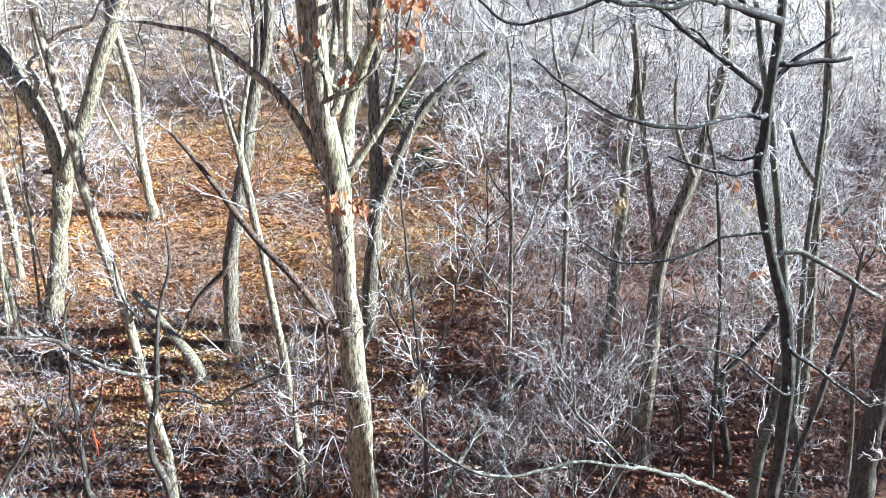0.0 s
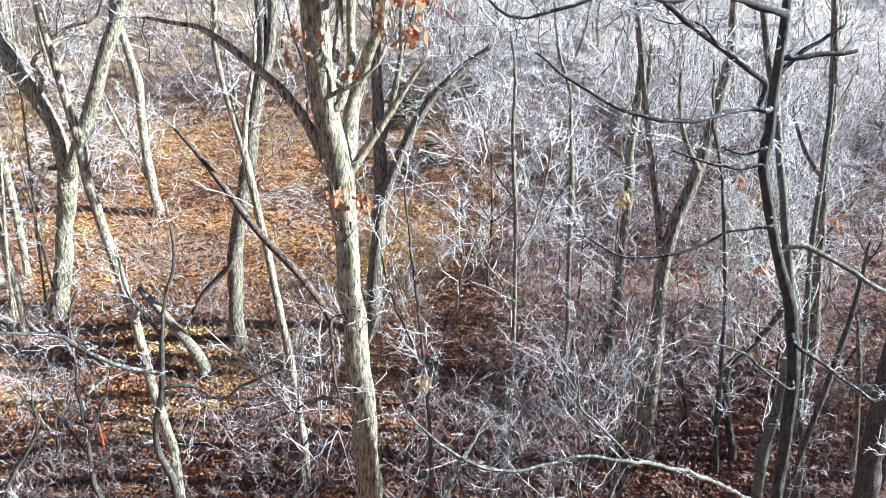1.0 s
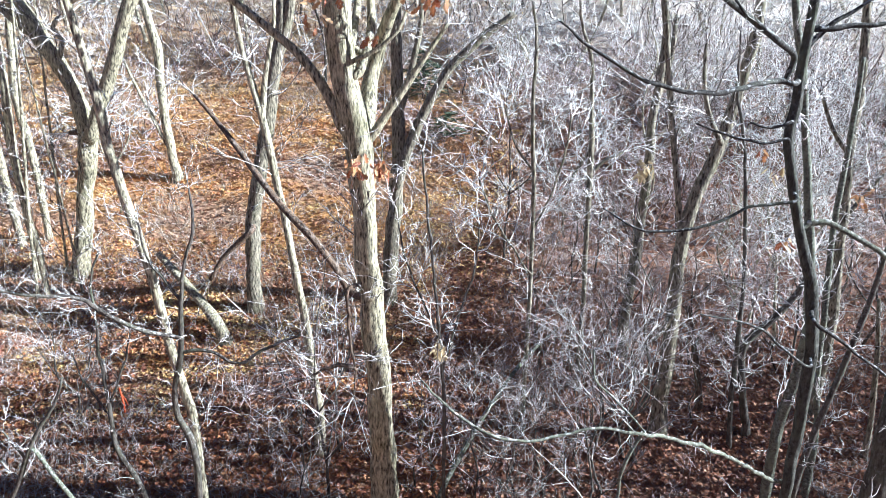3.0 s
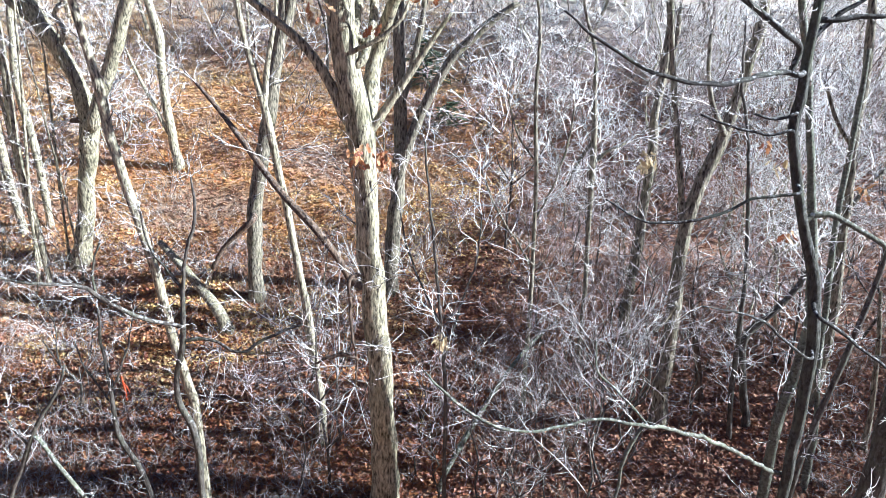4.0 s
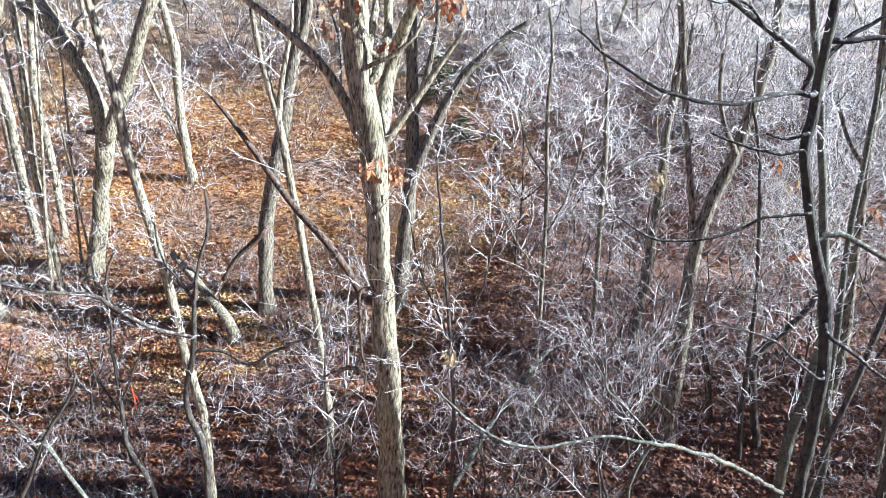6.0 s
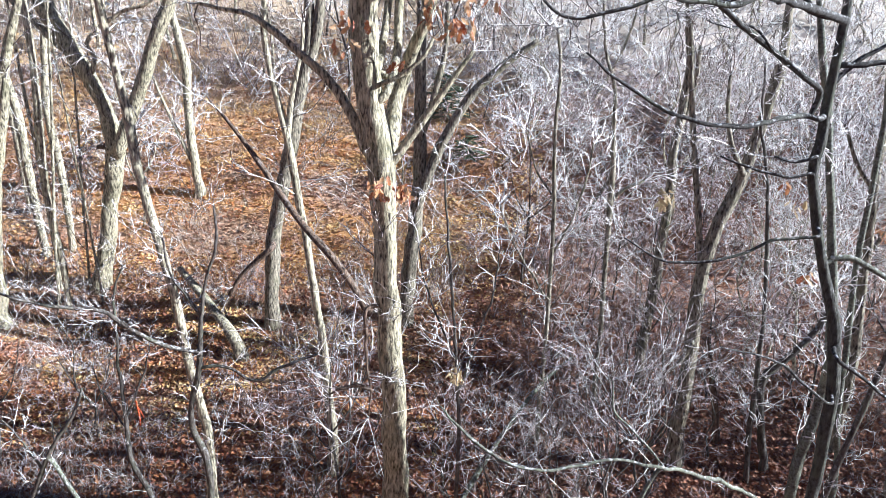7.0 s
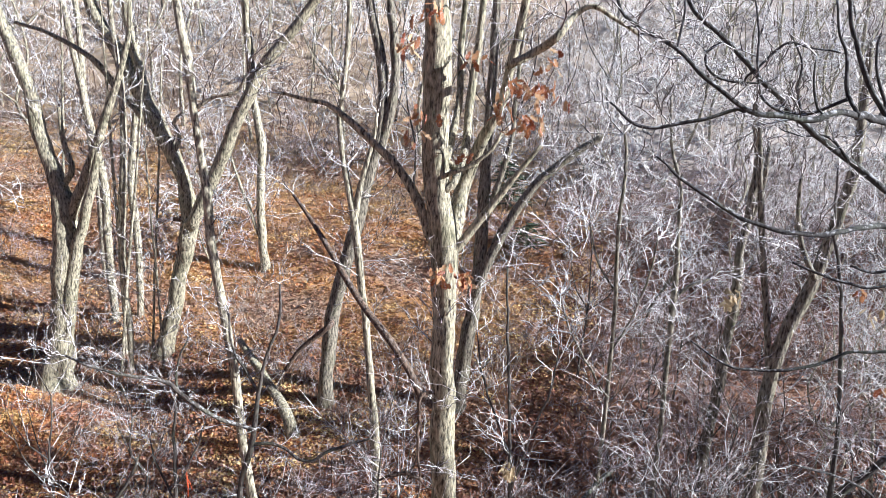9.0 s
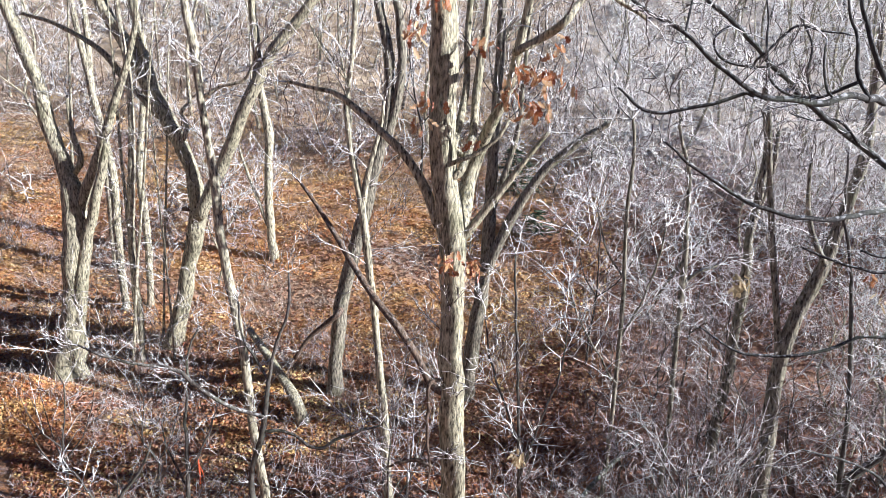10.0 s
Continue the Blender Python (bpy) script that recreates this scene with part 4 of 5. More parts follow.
w = Wood([(-0.27, 9.60, 1.37, 0.034), (-0.27, 9.60, 2.53, 0.033), (-0.36, 9.60, 3.89, 0.024), (-0.48, 9.60, 5.15, 0.023), (-0.59, 9.60, 6.54, 0.015)], "thin sapling holding a pale clump of dry leaves", BARK_DARK, seed=45, sides=6, twig_mat=TWIG_WHITE, name="sapling")
w.limb((-0.30, 9.60, 3.13, 0.016), (-0.06, 9.60, 4.09, 0.016), (0.16, 9.60, 4.82, 0.015), (0.22, 9.60, 5.51, 0.007))
w.limb((-0.34, 9.60, 3.71, 0.016), (-0.66, 9.60, 4.44, 0.016), (-0.87, 9.60, 5.05, 0.015), (-0.95, 9.60, 5.56, 0.008))
leaf_cluster(w, (-0.35, 9.50, 3.56), 26, 0.07, size=0.11, mat=NEST)
w.sprout(22, 0.75, 0.006, 2, 0.1, rmin=0.0055).tips(2, 0.6, 0.006, rmin=0.0055).done()
w = Wood([(-4.25, 9.50, 0.18, 0.053), (-4.29, 9.50, 0.56, 0.053), (-4.29, 9.50, 1.76, 0.059), (-4.48, 9.50, 2.32, 0.050), (-4.48, 9.50, 2.79, 0.041), (-4.30, 9.50, 3.39, 0.048), (-4.20, 9.50, 4.29, 0.031), (-4.08, 9.50, 4.90, 0.023), (-3.90, 9.50, 5.42, 0.023), (-3.89, 9.50, 6.01, 0.015)], "dark crooked sapling with frosted boughs", BARK_DARK, seed=47, sides=8, twig_mat=TWIG_HALF, name="sapling")
w.limb((-4.23, 9.40, 3.71, 0.032), (-4.39, 9.40, 3.75, 0.032), (-4.71, 9.20, 3.93, 0.031), (-5.07, 9.00, 4.26, 0.030), (-5.33, 8.80, 4.59, 0.029), (-5.84, 8.50, 4.76, 0.021), (-6.14, 8.30, 4.92, 0.021), (-6.49, 8.20, 5.06, 0.014))
w.limb((-4.30, 9.50, 3.42, 0.032), (-3.85, 9.50, 3.46, 0.024), (-3.43, 9.50, 3.26, 0.024), (-2.98, 9.50, 3.52, 0.024), (-2.44, 9.50, 3.76, 0.016))
w.limb((-4.20, 9.50, 4.27, 0.024), (-4.42, 9.50, 4.63, 0.023), (-4.63, 9.50, 4.97, 0.015), (-4.69, 9.50, 5.49, 0.015))
w.limb((-5.40, 9.30, 4.23, 0.023), (-5.40, 9.30, 4.67, 0.015), (-5.22, 9.30, 5.11, 0.015))
w.sprout(29, 0.5, 0.005, 2, 0.1, rmin=0.0061).tips(3, 0.4, 0.005, rmin=0.0061).done()
w = Wood([(-5.60, 10.30, -0.10, 0.048), (-5.76, 10.30, 0.51, 0.047), (-6.02, 10.30, 1.14, 0.046), (-6.03, 10.30, 1.98, 0.036), (-6.05, 10.30, 2.95, 0.026), (-6.01, 10.30, 3.57, 0.017)], "thin leaning sapling furred with frost", BARK_DARK, seed=49, sides=7, twig_mat=TWIG_HALF, name="sapling")
w.limb((-6.03, 10.30, 1.98, 0.018), (-5.65, 10.30, 2.76, 0.018), (-5.47, 10.30, 3.39, 0.009))
w.limb((-6.03, 10.30, 1.75, 0.018), (-6.38, 10.30, 2.40, 0.018), (-6.49, 10.30, 2.94, 0.009))
w.sprout(22, 0.5, 0.005, 2, 0.1, rmin=0.0061).tips(4, 0.5, 0.005, rmin=0.0061).done()
w = Wood([(-6.96, 8.60, 0.96, 0.041), (-6.59, 8.60, 1.71, 0.040), (-6.25, 8.60, 2.42, 0.031), (-5.85, 8.60, 3.01, 0.023), (-5.64, 8.60, 3.47, 0.015)], "thin bent sapling on the bank", BARK_DARK, seed=51, sides=7, twig_mat=TWIG_HALF, name="sapling")
w.limb((-6.24, 8.60, 2.22, 0.031), (-6.02, 8.60, 1.74, 0.032), (-5.69, 8.60, 1.13, 0.032), mat=BARK_LICHEN)
w.limb((-6.41, 8.60, 2.02, 0.024), (-6.66, 8.60, 2.50, 0.015), (-6.92, 8.60, 2.87, 0.015))
w.sprout(14, 0.4, 0.006, 2, 0.1, rmin=0.0083).done()
for k, (x, y, lean, tall, r) in enumerate(((-11.6, 17.3, 0.10, 9.5, 0.045), (-11.9, 18.0, -0.05, 10.5, 0.055), (-11.3, 18.4, 0.05, 9.0, 0.04),
                                            (-10.5, 17.6, -0.07, 8.0, 0.035), (-14.3, 18.6, 0.03, 10.0, 0.055))):
    z = height(x, y)
    w = Wood([(x, y, z, r), (x + lean * tall * 0.2, y, z + tall * 0.25, r * 0.9), (x + lean * tall * 0.55, y, z + tall * 0.55, r * 0.75), (x + lean * tall * 0.8, y, z + tall * 0.8, r * 0.55), (x + lean * tall, y, z + tall, r * 0.3)],
             "thin pale stem in a close clump", BARK_GREY, seed=60 + k, sides=8, group="clump of thin pale stems")
    w.sprout(14, 0.9, 0.012, 2, 0.05, 0.7).done()
w = Wood([(-0.40, 11.00, -0.20, 0.050), (0.10, 11.60, 0.42, 0.050), (0.55, 12.20, 0.92, 0.044), (1.30, 13.10, 1.55, 0.040), (2.0, 13.7, 1.95, 0.030)], "mossy dead branch leaning on a thin sapling", BARK_LICHEN, "leaning_branch", "branch", seed=71, sides=9, flare=1.0)
w.sprout(7, 0.4, 0.007, 1, 0.3, 1.0, rmin=0.006).done()
w = Wood([(5.18, 9.30, 1.10, 0.050), (5.27, 9.30, 2.05, 0.050), (5.46, 9.30, 3.04, 0.045), (5.60, 9.30, 3.80, 0.042), (5.71, 9.30, 4.42, 0.040), (5.79, 9.30, 5.10, 0.030), (5.83, 9.30, 5.76, 0.020)], "dark thin stem leaning away from the crooked tree", BARK_DARK, seed=81, sides=9, twig_mat=TWIG_HALF)
w.sprout(12, 0.5, 0.007, 2, 0.2, rmin=0.006).done()
w = Wood([(6.47, 11.20, 1.12, 0.055), (6.27, 11.20, 2.28, 0.055), (6.20, 11.20, 3.27, 0.052), (6.13, 11.20, 4.20, 0.050), (6.06, 11.20, 5.09, 0.048), (6.05, 11.20, 6.03, 0.045), (6.04, 11.20, 6.92, 0.040), (6.02, 11.20, 7.76, 0.030)], "slim lichened stem with a sunlit side", BARK_LICHEN, seed=83, sides=9, twig_mat=TWIG_WHITE)
w.sprout(16, 0.6, 0.009, 2, 0.15, rmin=0.007).done()
w = Wood([(8.07, 12.20, -0.01, 0.060), (8.04, 12.20, 0.77, 0.055), (7.95, 12.20, 1.65, 0.050), (7.83, 12.20, 2.50, 0.045), (7.67, 12.20, 3.41, 0.030)], "short brown sapling in the leaf litter", BARK_BROWN, "sapling", "sapling", seed=85, sides=8)
w.sprout(8, 0.4, 0.007, 2, 0.3, rmin=0.006).done()
STUMP_NODES = [(-5.73, 15.30, 0.58, 0.168), (-5.99, 15.40, 1.17, 0.141), (-6.47, 15.80, 1.52, 0.118), (-7.15, 16.20, 2.08, 0.106), (-7.77, 16.60, 2.50, 0.080)]
STAKE_AT = (-7.29, 13.00)
EVERGREEN_AT = (-0.72, 24.30)


# ---- the leaning broken log ----
def fallen_log():
    thing = new("fallen_log")
    base = Vector(STUMP_NODES[0][:3])
    thing.location = base
    pts = spline([(a - base.x, b - base.y, c - base.z, r) for a, b, c, r in STUMP_NODES], 0.12)
    part("log", tube(([], []), pts, 14, 0.18, 4.0), BARK_OAK, thing)
    r = STUMP_NODES[0][3]
    d = Vector(pts[0][:3]) - Vector(pts[1][:3])
    d.normalize()
    face = [(*(Vector(pts[0][:3]) + d * (0.10 * k)), r * (1.02 - 0.25 * k)) for k in (-0.5, 0.2, 1.0)]
    part("broken_end", tube(([], []), face, 11, 0.3, 8.0), CUT_WOOD, thing, "pale splintered broken end")
    tagged(thing, "broken grey log leaning with its pale end on the leaves", "log")


fallen_log()


# ---- orange stake ----
def stake():
    x, y = STAKE_AT
    thing = new("marker_stake")
    thing.location = (x, y, height(x, y))
    part("post", tube(([], []), [(0.0, 0.0, -0.15, 0.018), (0.01, 0.0, 0.25, 0.018), (-0.03, 0.0, 0.62, 0.016), (-0.035, 0.0, 0.64, 0.008)], 6), STAKE_RED, thing)
    part("stub", tube(([], []), [(-0.02, 0.0, 0.5, 0.012), (0.05, 0.02, 0.36, 0.010), (0.09, 0.02, 0.22, 0.008)], 5), STAKE_RED, thing)
    tagged(thing, "thin orange-red marker stake in the leaf litter", "stake")


stake()


# ---- low evergreen ----
def evergreen(at, scale, seed, label, wide=1.35):
    rng = random.Random(seed)
    thing = new("evergreen_shrub")
    thing.location = (at[0], at[1], height(*at))
    part("stem", tube(([], []), [(0, 0, -0.1, 0.05 * scale), (0.03, 0, 0.7 * scale, 0.035 * scale), (0, 0.02, 1.5 * scale, 0.012)], 7), BARK_DARK, thing)
    geo = ([], [])
    for _ in range(int(90 * scale)):
        z = rng.uniform(0.12, 1.45) * scale
        a = rng.uniform(0, 2 * math.pi)
        ln = (wide * scale - 0.7 * z) * rng.uniform(0.5, 1.1)
        p = Vector((0, 0, z))
        d = Vector((math.cos(a), math.sin(a), rng.uniform(-0.1, 0.35)))
        for k in range(int(ln / 0.035)):
            q = p + d * (0.035 * k) + Vector((0, 0, -0.12 * (k * 0.035) ** 2))
            for s in (-1, 1):
                n = Vector((-d.y * s, d.x * s, rng.uniform(-0.4, 0.6))) + d * 0.6
                n.normalize()
                w = d.cross(n).normalized() * 0.016
                e = q + n * rng.uniform(0.07, 0.13)
                b = len(geo[0])
                geo[0].extend((tuple(q - w), tuple(q + w), tuple(e)))
                geo[1].append((b, b + 1, b + 2))
    part("needles", geo, NEEDLES, thing, "dark green needled sprays", "stuff", False)
    tagged(thing, label, "evergreen shrub")


evergreen(EVERGREEN_AT, 0.62, 5, "low dark green evergreen shrub on the slope", 2.0)
evergreen((EVERGREEN_AT[0] - 0.9, EVERGREEN_AT[1] + 2.6), 1.2, 6, "small frosted evergreen tree behind bare stems")


# ---- saplings and shrubs ----
def sapling_kind(seed, tall, boughs, mat, bark_mat, low=0.12, high=1.0, rmin=0.0080, reach=0.25, kids=3, up=0.35, bend=0.32):
    """A slender stem with a few forks, long rising boughs and fine twigs."""
    rng = random.Random(seed)
    lean = rng.gauss(0, 0.08), rng.gauss(0, 0.08)
    r = 0.008 + 0.0048 * tall
    nodes = [(0, 0, -0.1, r * 1.25)]
    for i in range(1, 7):
        t = i / 6
        nodes.append((lean[0] * tall * t + rng.gauss(0, 0.022) * tall, lean[1] * tall * t + rng.gauss(0, 0.022) * tall, tall * t, r * (1 - 0.8 * t)))
    w = Wood(nodes, "bare sapling", bark_mat, "sapling", "sapling", "", 6, 0.1, seed, 1.2, mat, False, 0.3)
    w.rng = rng
    w.thing.location = (0, 0, 0)
    for k in range(rng.randint(2, 4)):
        i = rng.randint(len(w.lines[0]) // 5, len(w.lines[0]) * 3 // 5)
        q = w.lines[0][i]
        a = rng.uniform(0, 2 * math.pi)
        ln = tall * rng.uniform(0.25, 0.5)
        c, sn = math.cos(a) * ln, math.sin(a) * ln
        w.add("limb", [(q[0], q[1], q[2], q[3] * 0.75), (q[0] + c * 0.25, q[1] + sn * 0.25, q[2] + ln * 0.28, q[3] * 0.6),
                       (q[0] + c * 0.42, q[1] + sn * 0.42, q[2] + ln * 0.65, q[3] * 0.45), (q[0] + c * 0.5, q[1] + sn * 0.55, q[2] + ln, q[3] * 0.22)], 5, 0.08, None, "", 0.3)
    w.sprout(boughs, reach * tall, 0.013, 2, low, high, None, kids, up, rmin, bend)
    w.tips(kids - 1, 0.16 * tall, 0.010, kids - 1, 2, 0.4, rmin)
    w.done()
    return w.thing


def shrub_kind(seed, size, stems, mat, kids=(5, 3), thin=0.0075, level=2):
    """Arching stems from one root, each with its own side twigs."""
    rng, g = random.Random(seed), np.random.default_rng(seed)
    thing = new("shrub")
    for _ in range(stems):
        a = rng.uniform(0, 2 * math.pi)
        d = np.array([[math.cos(a) * rng.uniform(0.15, 0.8), math.sin(a) * rng.uniform(0.15, 0.8), 1.0]])
        store = empty_store()
        bush(store, g, np.array([[math.cos(a) * 0.1, math.sin(a) * 0.1, -0.08]]), d, np.array([size * rng.uniform(0.7, 1.3)]), np.array([0.011]),
             level, kids, (5, 3, 2), thin, 0.30, 0.0, 0.15, 0.55)
        ob = new("stem", mesh_from(store, "stem", mat))
        ob.parent = thing
    return thing


def far_kind(seed, tall, mat, bark_mat):
    th = sapling_kind(seed, tall, 18, mat, bark_mat, 0.03, 0.62, 0.016, 0.19, 2, -0.1, 0.5)
    th.name = "woodland_tree"
    return th


rng = random.Random(77)
PLACED = set()
SAPLINGS = [sapling_kind(100 + i, t, n, m, b) for i, (t, n, m, b) in enumerate((
    (5.5, 20, TWIG_WHITE, BARK_DARK), (4.2, 17, TWIG_MAUVE, BARK_BROWN), (6.0, 20, TWIG_MAUVE, BARK_DARK), (3.4, 15, TWIG_MAUVE, BARK_DARK),
    (5.0, 20, TWIG_HALF, BARK_BROWN), (3.0, 14, TWIG_MAUVE, BARK_DARK), (6.4, 20, TWIG_WHITE, BARK_GREY), (2.4, 12, TWIG_MAUVE, BARK_DARK)))]
SHRUBS = [shrub_kind(200 + i, s, n, m) for i, (s, n, m) in enumerate((
    (1.5, 5, TWIG_MAUVE), (1.1, 5, TWIG_WHITE), (1.9, 5, TWIG_MAUVE), (0.8, 5, TWIG_MAUVE), (1.3, 5, TWIG_BROWN), (0.6, 5, TWIG_WHITE)))]
SLENDER = [sapling_kind(150 + i, t, n, m, BARK_DARK, 0.15, 1.0, 0.0058, 0.30) for i, (t, n, m) in enumerate((
    (3.6, 13, TWIG_HALF), (2.8, 12, TWIG_MAUVE), (4.4, 14, TWIG_HALF), (2.2, 11, TWIG_MAUVE)))]
WHIPS = [shrub_kind(240 + i, s, n, m, (3, 2), 0.006, 1) for i, (s, n, m) in enumerate((
    (2.2, 4, TWIG_DARK), (1.6, 5, TWIG_TAN), (2.8, 3, TWIG_BROWN), (1.3, 5, TWIG_TAN)))]
FAR = [far_kind(300 + i, t, m, b) for i, (t, m, b) in enumerate((
    (11.0, TWIG_WHITE, BARK_GREY), (9.0, TWIG_WHITE, BARK_DARK), (13.0, TWIG_WHITE, BARK_GREY), (10.0, TWIG_WHITE, BARK_GREY)))]


def open_ground(x, y):
    """Where the hillside is bare leaf litter with little growth, 0 to 1."""
    return smooth(1.0, -3.5, x + 0.10 * (y - 14)) * (1 - smooth(27, 33, y))


def sunlit_lane(x, y):
    """The gap in the growth that lets the low sun reach the leafy mound, 0 to 1."""
    off = abs(y - 14.9 + 0.043 * (x + 12.6))
    return (1 - smooth(1.3, 2.0, off)) * (1 - smooth(0, 4, x))


def clumps(x, y):
    """Where the growth stands close, 0 to 1."""
    if 17 < y < 24.4 and abs(x + 0.042 * y) < 0.9:
        return 0.0
    return smooth(-0.15, 0.3, noise.noise((x * 0.22, y * 0.22, 63.0)))


def scatter(kinds, count, ylo, yhi, label, category, group, accept, size=(0.8, 1.25), power=1.0, wedge=(-0.95, 0.72)):
    """Copies of the kinds on the ground inside the wedge that the camera looks over."""
    made = 0
    used = set()
    while made < count:
        y = ylo + (yhi - ylo) * rng.random() ** power
        x = rng.uniform(*wedge) * y + rng.uniform(-2, 2) if wedge else rng.uniform(14, 62)
        if rng.random() > accept(x, y) * (1 - sunlit_lane(x, y)):
            continue
        k = made if made < len(kinds) else rng.randrange(len(kinds))
        s = rng.uniform(*size)
        m = Matrix.LocRotScale((x, y, height(x, y) - 0.03), Euler((rng.gauss(0, 0.07), rng.gauss(0, 0.07), rng.uniform(0, 6.28))), None)
        if made < len(kinds) and k not in used and kinds[k].name not in PLACED:
            PLACED.add(kinds[k].name)
            used.add(k)
            ob = kinds[k]
            ob.matrix_basis = m
        else:
            ob = copy_thing(kinds[k], m)
        ob.scale = (s, s, s * rng.uniform(0.85, 1.15))
        tagged(ob, label, category, group)
        made += 1


scatter(SAPLINGS, 60, 13.2, 28, "bare sapling with rimed white twigs in the leaf litter", "sapling", "rimed saplings of the understorey",
        lambda x, y: (1.0 - 0.95 * open_ground(x, y)) * (0.1 + 0.9 * smooth(11, 16, y)) * (0.1 + 0.9 * clumps(x, y)), (0.6, 1.05), 0.9)
scatter(SAPLINGS, 14, 13, 21, "bare sapling with rimed white twigs in the leaf litter", "sapling", "rimed saplings of the understorey",
        lambda x, y: 1.0 if x < 0.72 * y else 0.0, (0.7, 1.1), 1.0, (0.44, 0.70))
scatter(SLENDER, 17, 9.4, 15, "thin dark sapling with long frosted boughs", "sapling", "slender saplings below the bank",
        lambda x, y: 0.0 if -2.4 < x < -0.5 and y < 10.9 else 0.6 - 0.1 * smooth(-1, -4, x) + 0.4 * smooth(-3, -1, x) * (1 - smooth(-1, 0.5, x)), (0.7, 1.1), 1.0, (-0.75, 0.45))
scatter(SLENDER, 4, 10.2, 13.5, "thin dark sapling with long frosted boughs", "sapling", "slender saplings below the bank",
        lambda x, y: 1.0 if x > -0.4 else 0.0, (0.7, 1.1), 1.0, (-0.03, 0.25))
scatter(SHRUBS, 72, 10.5, 32, "low leafless shrub furred with white frost", "shrub", "frosted shrubs of the valley floor",
        lambda x, y: (1.0 - 0.70 * open_ground(x, y)) * (1.0 - 0.9 * smooth(-1.5, 0.5, x) * (1 - smooth(13.0, 16, y))), (0.6, 1.2), 0.8)
scatter(WHIPS, 110, 14.5, 36, "knot of thin dark leafless stems in the leaves", "shrub", "thin dark shrubs of the hillside",
        lambda x, y: 0.25 + 0.75 * open_ground(x, y), (0.7, 1.3), 0.9, (-0.95, 0.4))
scatter(FAR, 122, 27, 58, "bare frosted tree of the far hillside wood", "tree", "trees of the far hillside",
        lambda x, y: 1.0 - 0.45 * smooth(-4, -14, x) * (1 - smooth(36, 42, y)), (0.8, 1.25), 1.0)
# Unseen growth from here on, added only to filter the low sun
scatter(SAPLINGS, 17, 8, 16, "unseen sapling added to shade the valley floor", "sapling", "saplings towards the sun",
        lambda x, y: 1.0 if 0.8 * y + 3.5 < x < 24 else 0.0, (0.9, 1.4), 1.0, (0.85, 2.2))
scatter(FAR, 30, 12, 27, "unseen tree added to shade the right of the valley", "tree", "trees beside the valley",
        lambda x, y: 1.0 if 0.75 * y + 4.5 < x < 0.75 * y + 14 else 0.0, (0.6, 0.85), 1.0, None)
# Added out of view on the ridge, for dappled shade
scatter(FAR, 14, 3, 20, "unseen tree added on the ridge to dapple the sun", "tree", "trees on the sunward ridge",
        lambda x, y: 1.0 if 22 < x < 36 else 0.0, (0.6, 0.9), 1.0, None)


# ---- the frosted thicket that covers the upper slopes ----
def thicket(count, seed, ylo, yhi, stems, tall, r, label, mat, accept, wedge=(-0.95, 0.75)):
    """Countless rimed stems and twigs, too far off to tell apart."""
    q, g = random.Random(seed), np.random.default_rng(seed)
    rows = []
    while len(rows) < count:
        y = ylo + (yhi - ylo) * q.random()
        x = q.uniform(*wedge) * y
        if q.random() > accept(x, y):
            continue
        rows.append((x, y, height(x, y) - 0.05))
    base = np.repeat(np.array(rows), stems, 0)
    n = len(base)
    base[:, :2] += g.normal(0, 0.35, (n, 2))
    d = np.column_stack([g.normal(0, 0.7, n), g.normal(0, 0.7, n), np.ones(n)])
    store = empty_store()
    bush(store, g, base, d, tall * g.uniform(0.4, 1.3, n), np.full(n, r * 1.3), 2, (4, 3), (3, 2, 2), r, 0.42, -0.1, 0.15, 0.55)
    ob = new("frosted_thicket", mesh_from(store, "frosted_thicket", mat))
    tagged(ob, label, "thicket", "", "stuff")


thicket(130, 31, 19.0, 30.0, 3, 1.5, 0.0135, "tangle of rimed brush on the valley side", TWIG_MAUVE, lambda x, y: (1.0 - 0.92 * open_ground(x, y)) * (0.03 + 0.97 * clumps(x, y)))
thicket(430, 32, 24.0, 50.0, 3, 2.1, 0.020, "white frosted brush filling the upper slope", TWIG_WHITE, lambda x, y: (smooth(-4, 2, x) + 0.15 + 0.4 * smooth(36, 42, y)) * (0.3 + 0.7 * clumps(x, y)))
thicket(430, 33, 29.0, 58.0, 3, 2.0, 0.018, "pale tan frosted brush under the far trees", TWIG_TAN, lambda x, y: smooth(4, -2, x) * smooth(28, 36, y) * (1 - 0.5 * smooth(50, 58, y)) + 0.06)


# ---- leaf litter and frosted grass ----
NODE_HEIGHTS = {}


def node_height(i, j):
    if (i, j) not in NODE_HEIGHTS:
        NODE_HEIGHTS[(i, j)] = height(i / 2, j / 2)
    return NODE_HEIGHTS[(i, j)]


def ground_at(x, y):
    """The height of the ground's sheet between its half-metre nodes."""
    i, j = math.floor(x * 2), math.floor(y * 2)
    u, v = x * 2 - i, y * 2 - j
    return (node_height(i, j) * (1 - u) + node_height(i + 1, j) * u) * (1 - v) + (node_height(i, j + 1) * (1 - u) + node_height(i + 1, j + 1) * u) * v


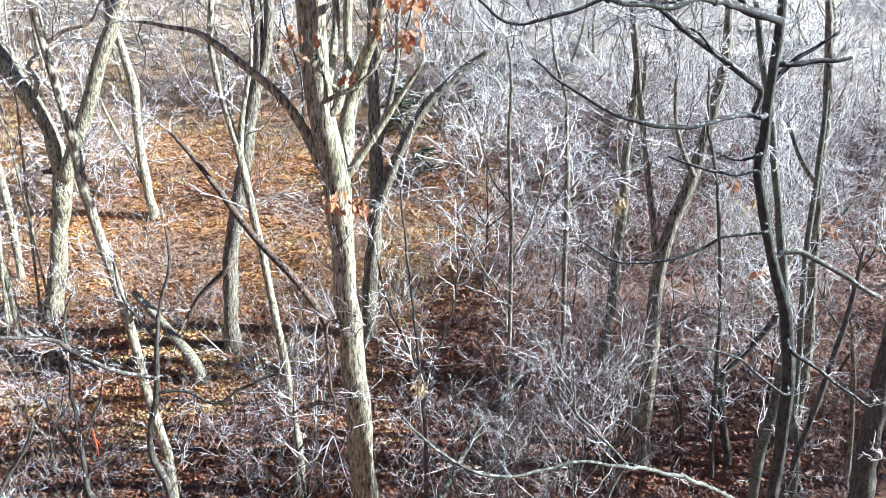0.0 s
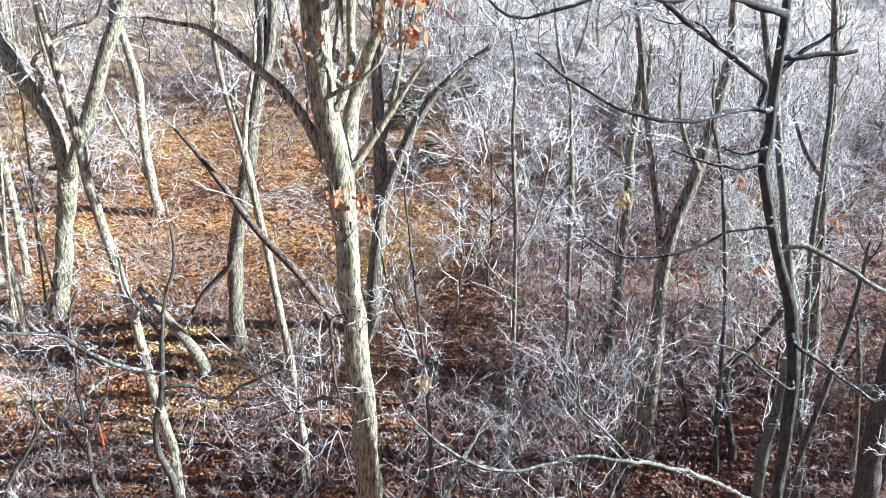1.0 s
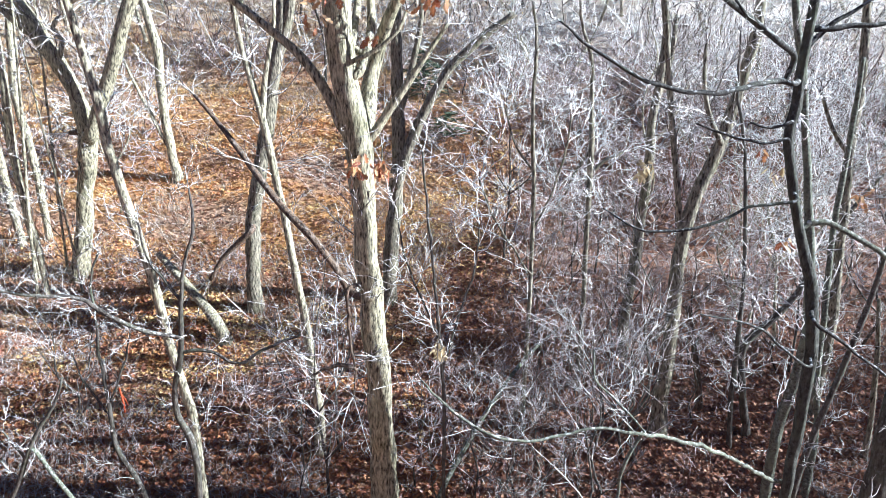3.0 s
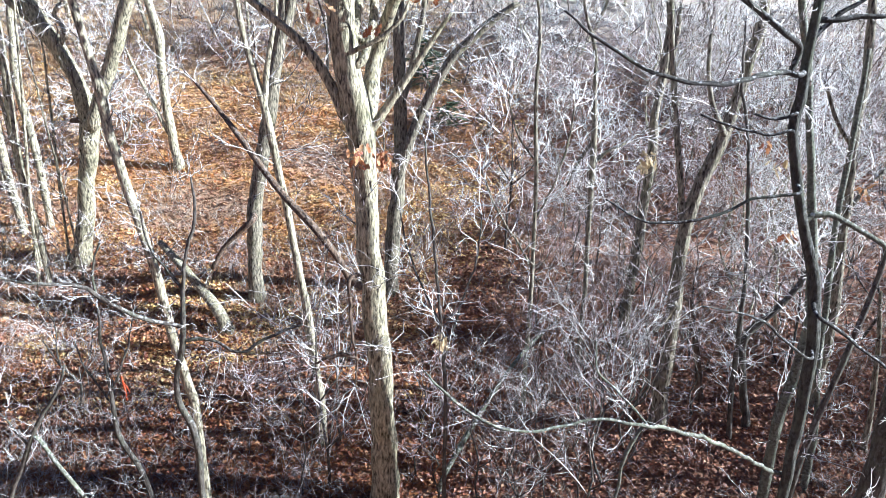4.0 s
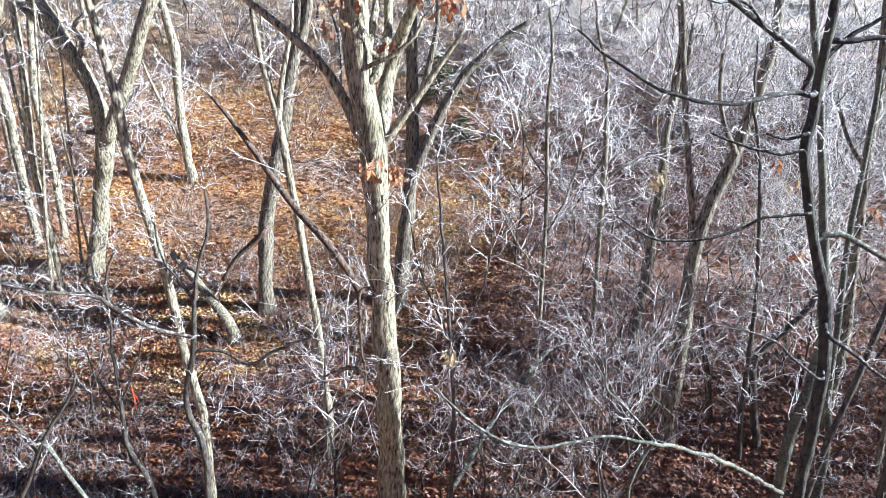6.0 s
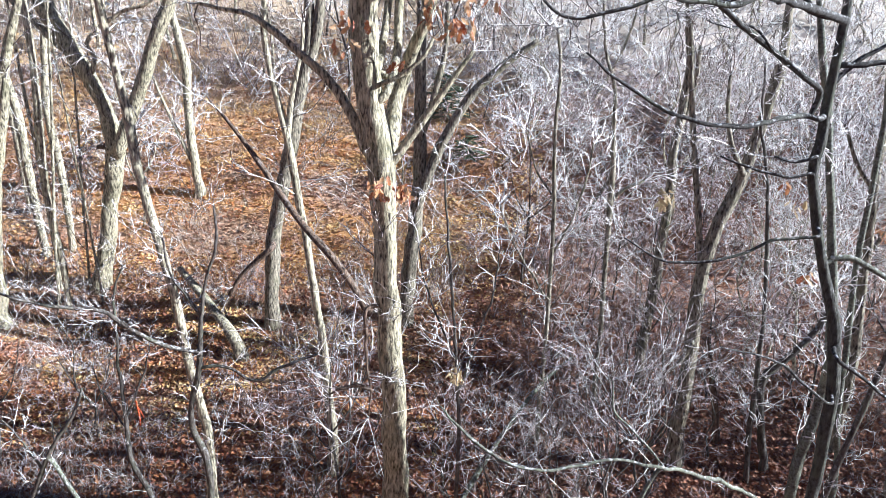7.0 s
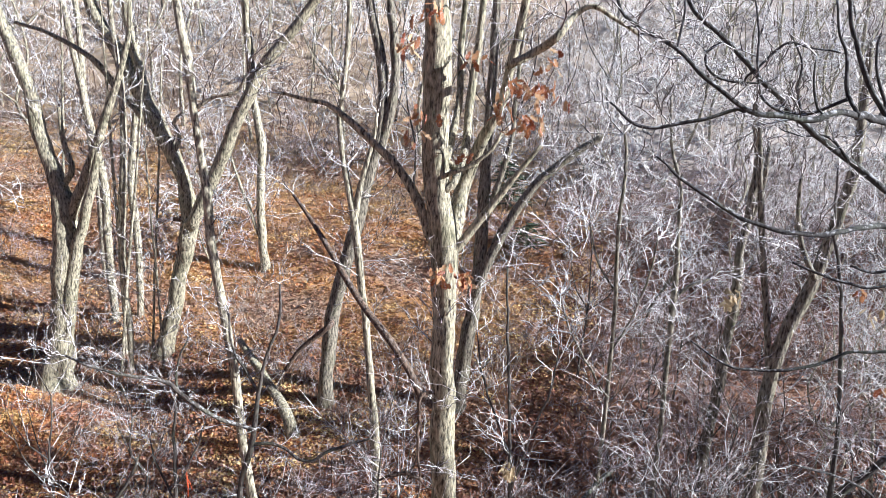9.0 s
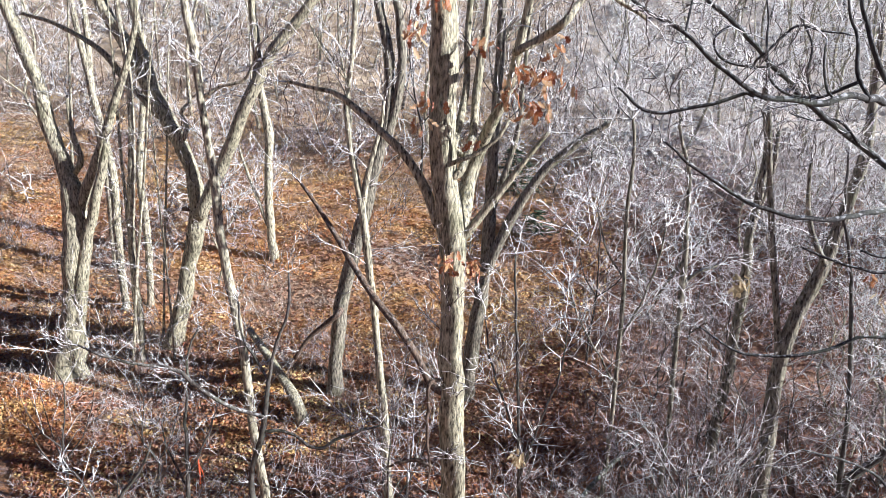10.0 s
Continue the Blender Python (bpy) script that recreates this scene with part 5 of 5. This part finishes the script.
def litter(name, count, ylo, yhi, size, seed, label, mat, flat=0.4, span=None, bounds=(-0.92, 0.70)):
    g = np.random.default_rng(seed)
    y = ylo + (yhi - ylo) * g.triangular(0.0, 0.35, 1.0, count)
    x = g.uniform(*bounds, count) * y if span is None else g.uniform(*span, count)
    z = np.array([ground_at(float(a), float(b)) for a, b in zip(x, y)])
    z += 0.01 + 0.13 * flat * g.random(count)
    s = size * (0.55 + 0.9 * g.random(count))
    a = g.random(count) * 2 * np.pi
    tilt = g.normal(0, flat, (2, count))
    curl = g.normal(0.12, 0.22, count)
    outline = ((-0.55, -0.04, 0), (0.05, 0.36, 1), (0.55, 0.05, 0), (-0.08, -0.33, 1))
    v = np.empty((count, 4, 3))
    for k, (u, w, edge) in enumerate(outline):
        lx, ly = u * s, w * s
        v[:, k, 0] = x + lx * np.cos(a) - ly * np.sin(a)
        v[:, k, 1] = y + lx * np.sin(a) + ly * np.cos(a)
        v[:, k, 2] = z + lx * tilt[0] + ly * tilt[1] + edge * curl * s
    me = bpy.data.meshes.new(name)
    me.vertices.add(count * 4)
    me.vertices.foreach_set("co", v.ravel())
    base = np.arange(count)[:, None] * 4
    loops = (base + np.array([0, 1, 2, 0, 2, 3])).ravel()
    me.loops.add(count * 6)
    me.loops.foreach_set("vertex_index", loops)
    me.polygons.add(count * 2)
    me.polygons.foreach_set("loop_start", np.arange(count * 2) * 3)
    me.materials.append(mat)
    me.update(calc_edges=True)
    me.validate()
    tagged(new(name, me), label, "leaf litter", "", "stuff")


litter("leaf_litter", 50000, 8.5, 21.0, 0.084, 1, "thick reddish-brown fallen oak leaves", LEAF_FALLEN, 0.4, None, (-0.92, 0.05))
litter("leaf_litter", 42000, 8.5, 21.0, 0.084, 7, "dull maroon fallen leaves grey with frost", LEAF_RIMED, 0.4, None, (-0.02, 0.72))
litter("leaf_litter", 44000, 12.3, 19.0, 0.075, 6, "orange leaves over the open floor, coloured as sunlit", LEAF_SUNLIT, 0.35, None, (-0.92, -0.06))
litter("leaf_litter", 12000, 13.4, 16.4, 0.075, 3, "heap of orange leaves, coloured as sunlit, on a low mound", LEAF_SUNLIT, 0.3, (-14.6, -10.4))
litter("leaf_litter", 70000, 17.0, 36.0, 0.085, 2, "orange-gold fallen leaves, coloured as sunlit, covering the hillside", LEAF_SUNLIT, 0.33, None, (-0.92, 0.08))
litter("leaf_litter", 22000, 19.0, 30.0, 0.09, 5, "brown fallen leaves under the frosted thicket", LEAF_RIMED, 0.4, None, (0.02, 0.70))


def grass(count, seed):
    r = random.Random(seed)
    verts, faces = [], []
    n = 0
    while n < count:
        y = 10 + 26 * r.random() ** 0.9
        x = r.uniform(-0.92, 0.7) * y
        d = noise.noise((x * 0.28, y * 0.28, 21.0))
        if r.random() > smooth(0.0, 0.35, d) + 0.015:
            continue
        n += 1
        z = height(x, y)
        for _ in range(9):
            a = r.uniform(0, 6.283)
            h = r.uniform(0.08, 0.26)
            lean = r.uniform(0.4, 1.5) * h
            px, py = x + r.gauss(0, 0.09), y + r.gauss(0, 0.09)
            wx, wy = -math.sin(a) * 0.0045, math.cos(a) * 0.0045
            mx, my = px + math.cos(a) * lean * 0.4, py + math.sin(a) * lean * 0.4
            b = len(verts)
            verts.extend(((px - wx, py - wy, z), (px + wx, py + wy, z), (mx - wx, my - wy, z + h * 0.7), (mx + wx, my + wy, z + h * 0.7),
                          (px + math.cos(a) * lean, py + math.sin(a) * lean, z + h)))
            faces.extend(((b, b + 1, b + 3, b + 2), (b + 2, b + 3, b + 4)))
    ob = new("frosted_grass", mesh_of("frosted_grass", verts, faces, GRASS, False))
    tagged(ob, "pale withered grass tufts white with frost", "grass", "", "stuff")


grass(2400, 4)


def weeds(count, seed, ylo, yhi, mat, label, wedge=(-0.92, 0.7), stray=0.07):
    """Knee-high dead weeds, each a few rimed stalks, in drifts over the floor and hillside."""
    q, g = random.Random(seed), np.random.default_rng(seed)
    rows = []
    while len(rows) < count:
        y = ylo + (yhi - ylo) * q.random() ** 1.15
        x = q.uniform(*wedge) * y
        d = noise.noise((x * 0.33 + 5, y * 0.33, 41.0)) + 0.3 * smooth(3, -6, x) * (1 - smooth(17, 24, y)) - 1.5 * sunlit_lane(x, y) * smooth(-11, -12, x) - 0.35 * smooth(-1.5, 0.5, x) * (1 - smooth(12, 14.5, y))
        if q.random() < smooth(0.0, 0.4, d) + stray:
            rows.append((x, y, height(x, y) - 0.02))
    base = np.repeat(np.array(rows), 3, 0)
    n = len(base)
    base[:, :2] += g.normal(0, 0.10, (n, 2))
    d = np.column_stack([g.normal(0, 0.45, n), g.normal(0, 0.45, n), np.ones(n)])
    store = empty_store()
    bush(store, g, base, d, g.uniform(0.12, 0.48, n), np.full(n, 0.007), 1, (4,), (3, 2), 0.0052, 0.35, 0.0, 0.2, 0.6)
    ob = new("frosted_weeds", mesh_from(store, "frosted_weeds", mat))
    tagged(ob, label, "weeds", "", "stuff")


weeds(1000, 8, 9.5, 19.0, WEED, "drifts of dead weed stalks furred with hoar frost")
weeds(650, 9, 18.0, 36.0, TWIG_TAN, "tan withered weeds over the leafy hillside")
weeds(150, 12, 11.0, 19.0, TWIG_MAUVE, "thin mauve rimed stalks among the brown leaves", (-0.04, 0.45), 0.5)
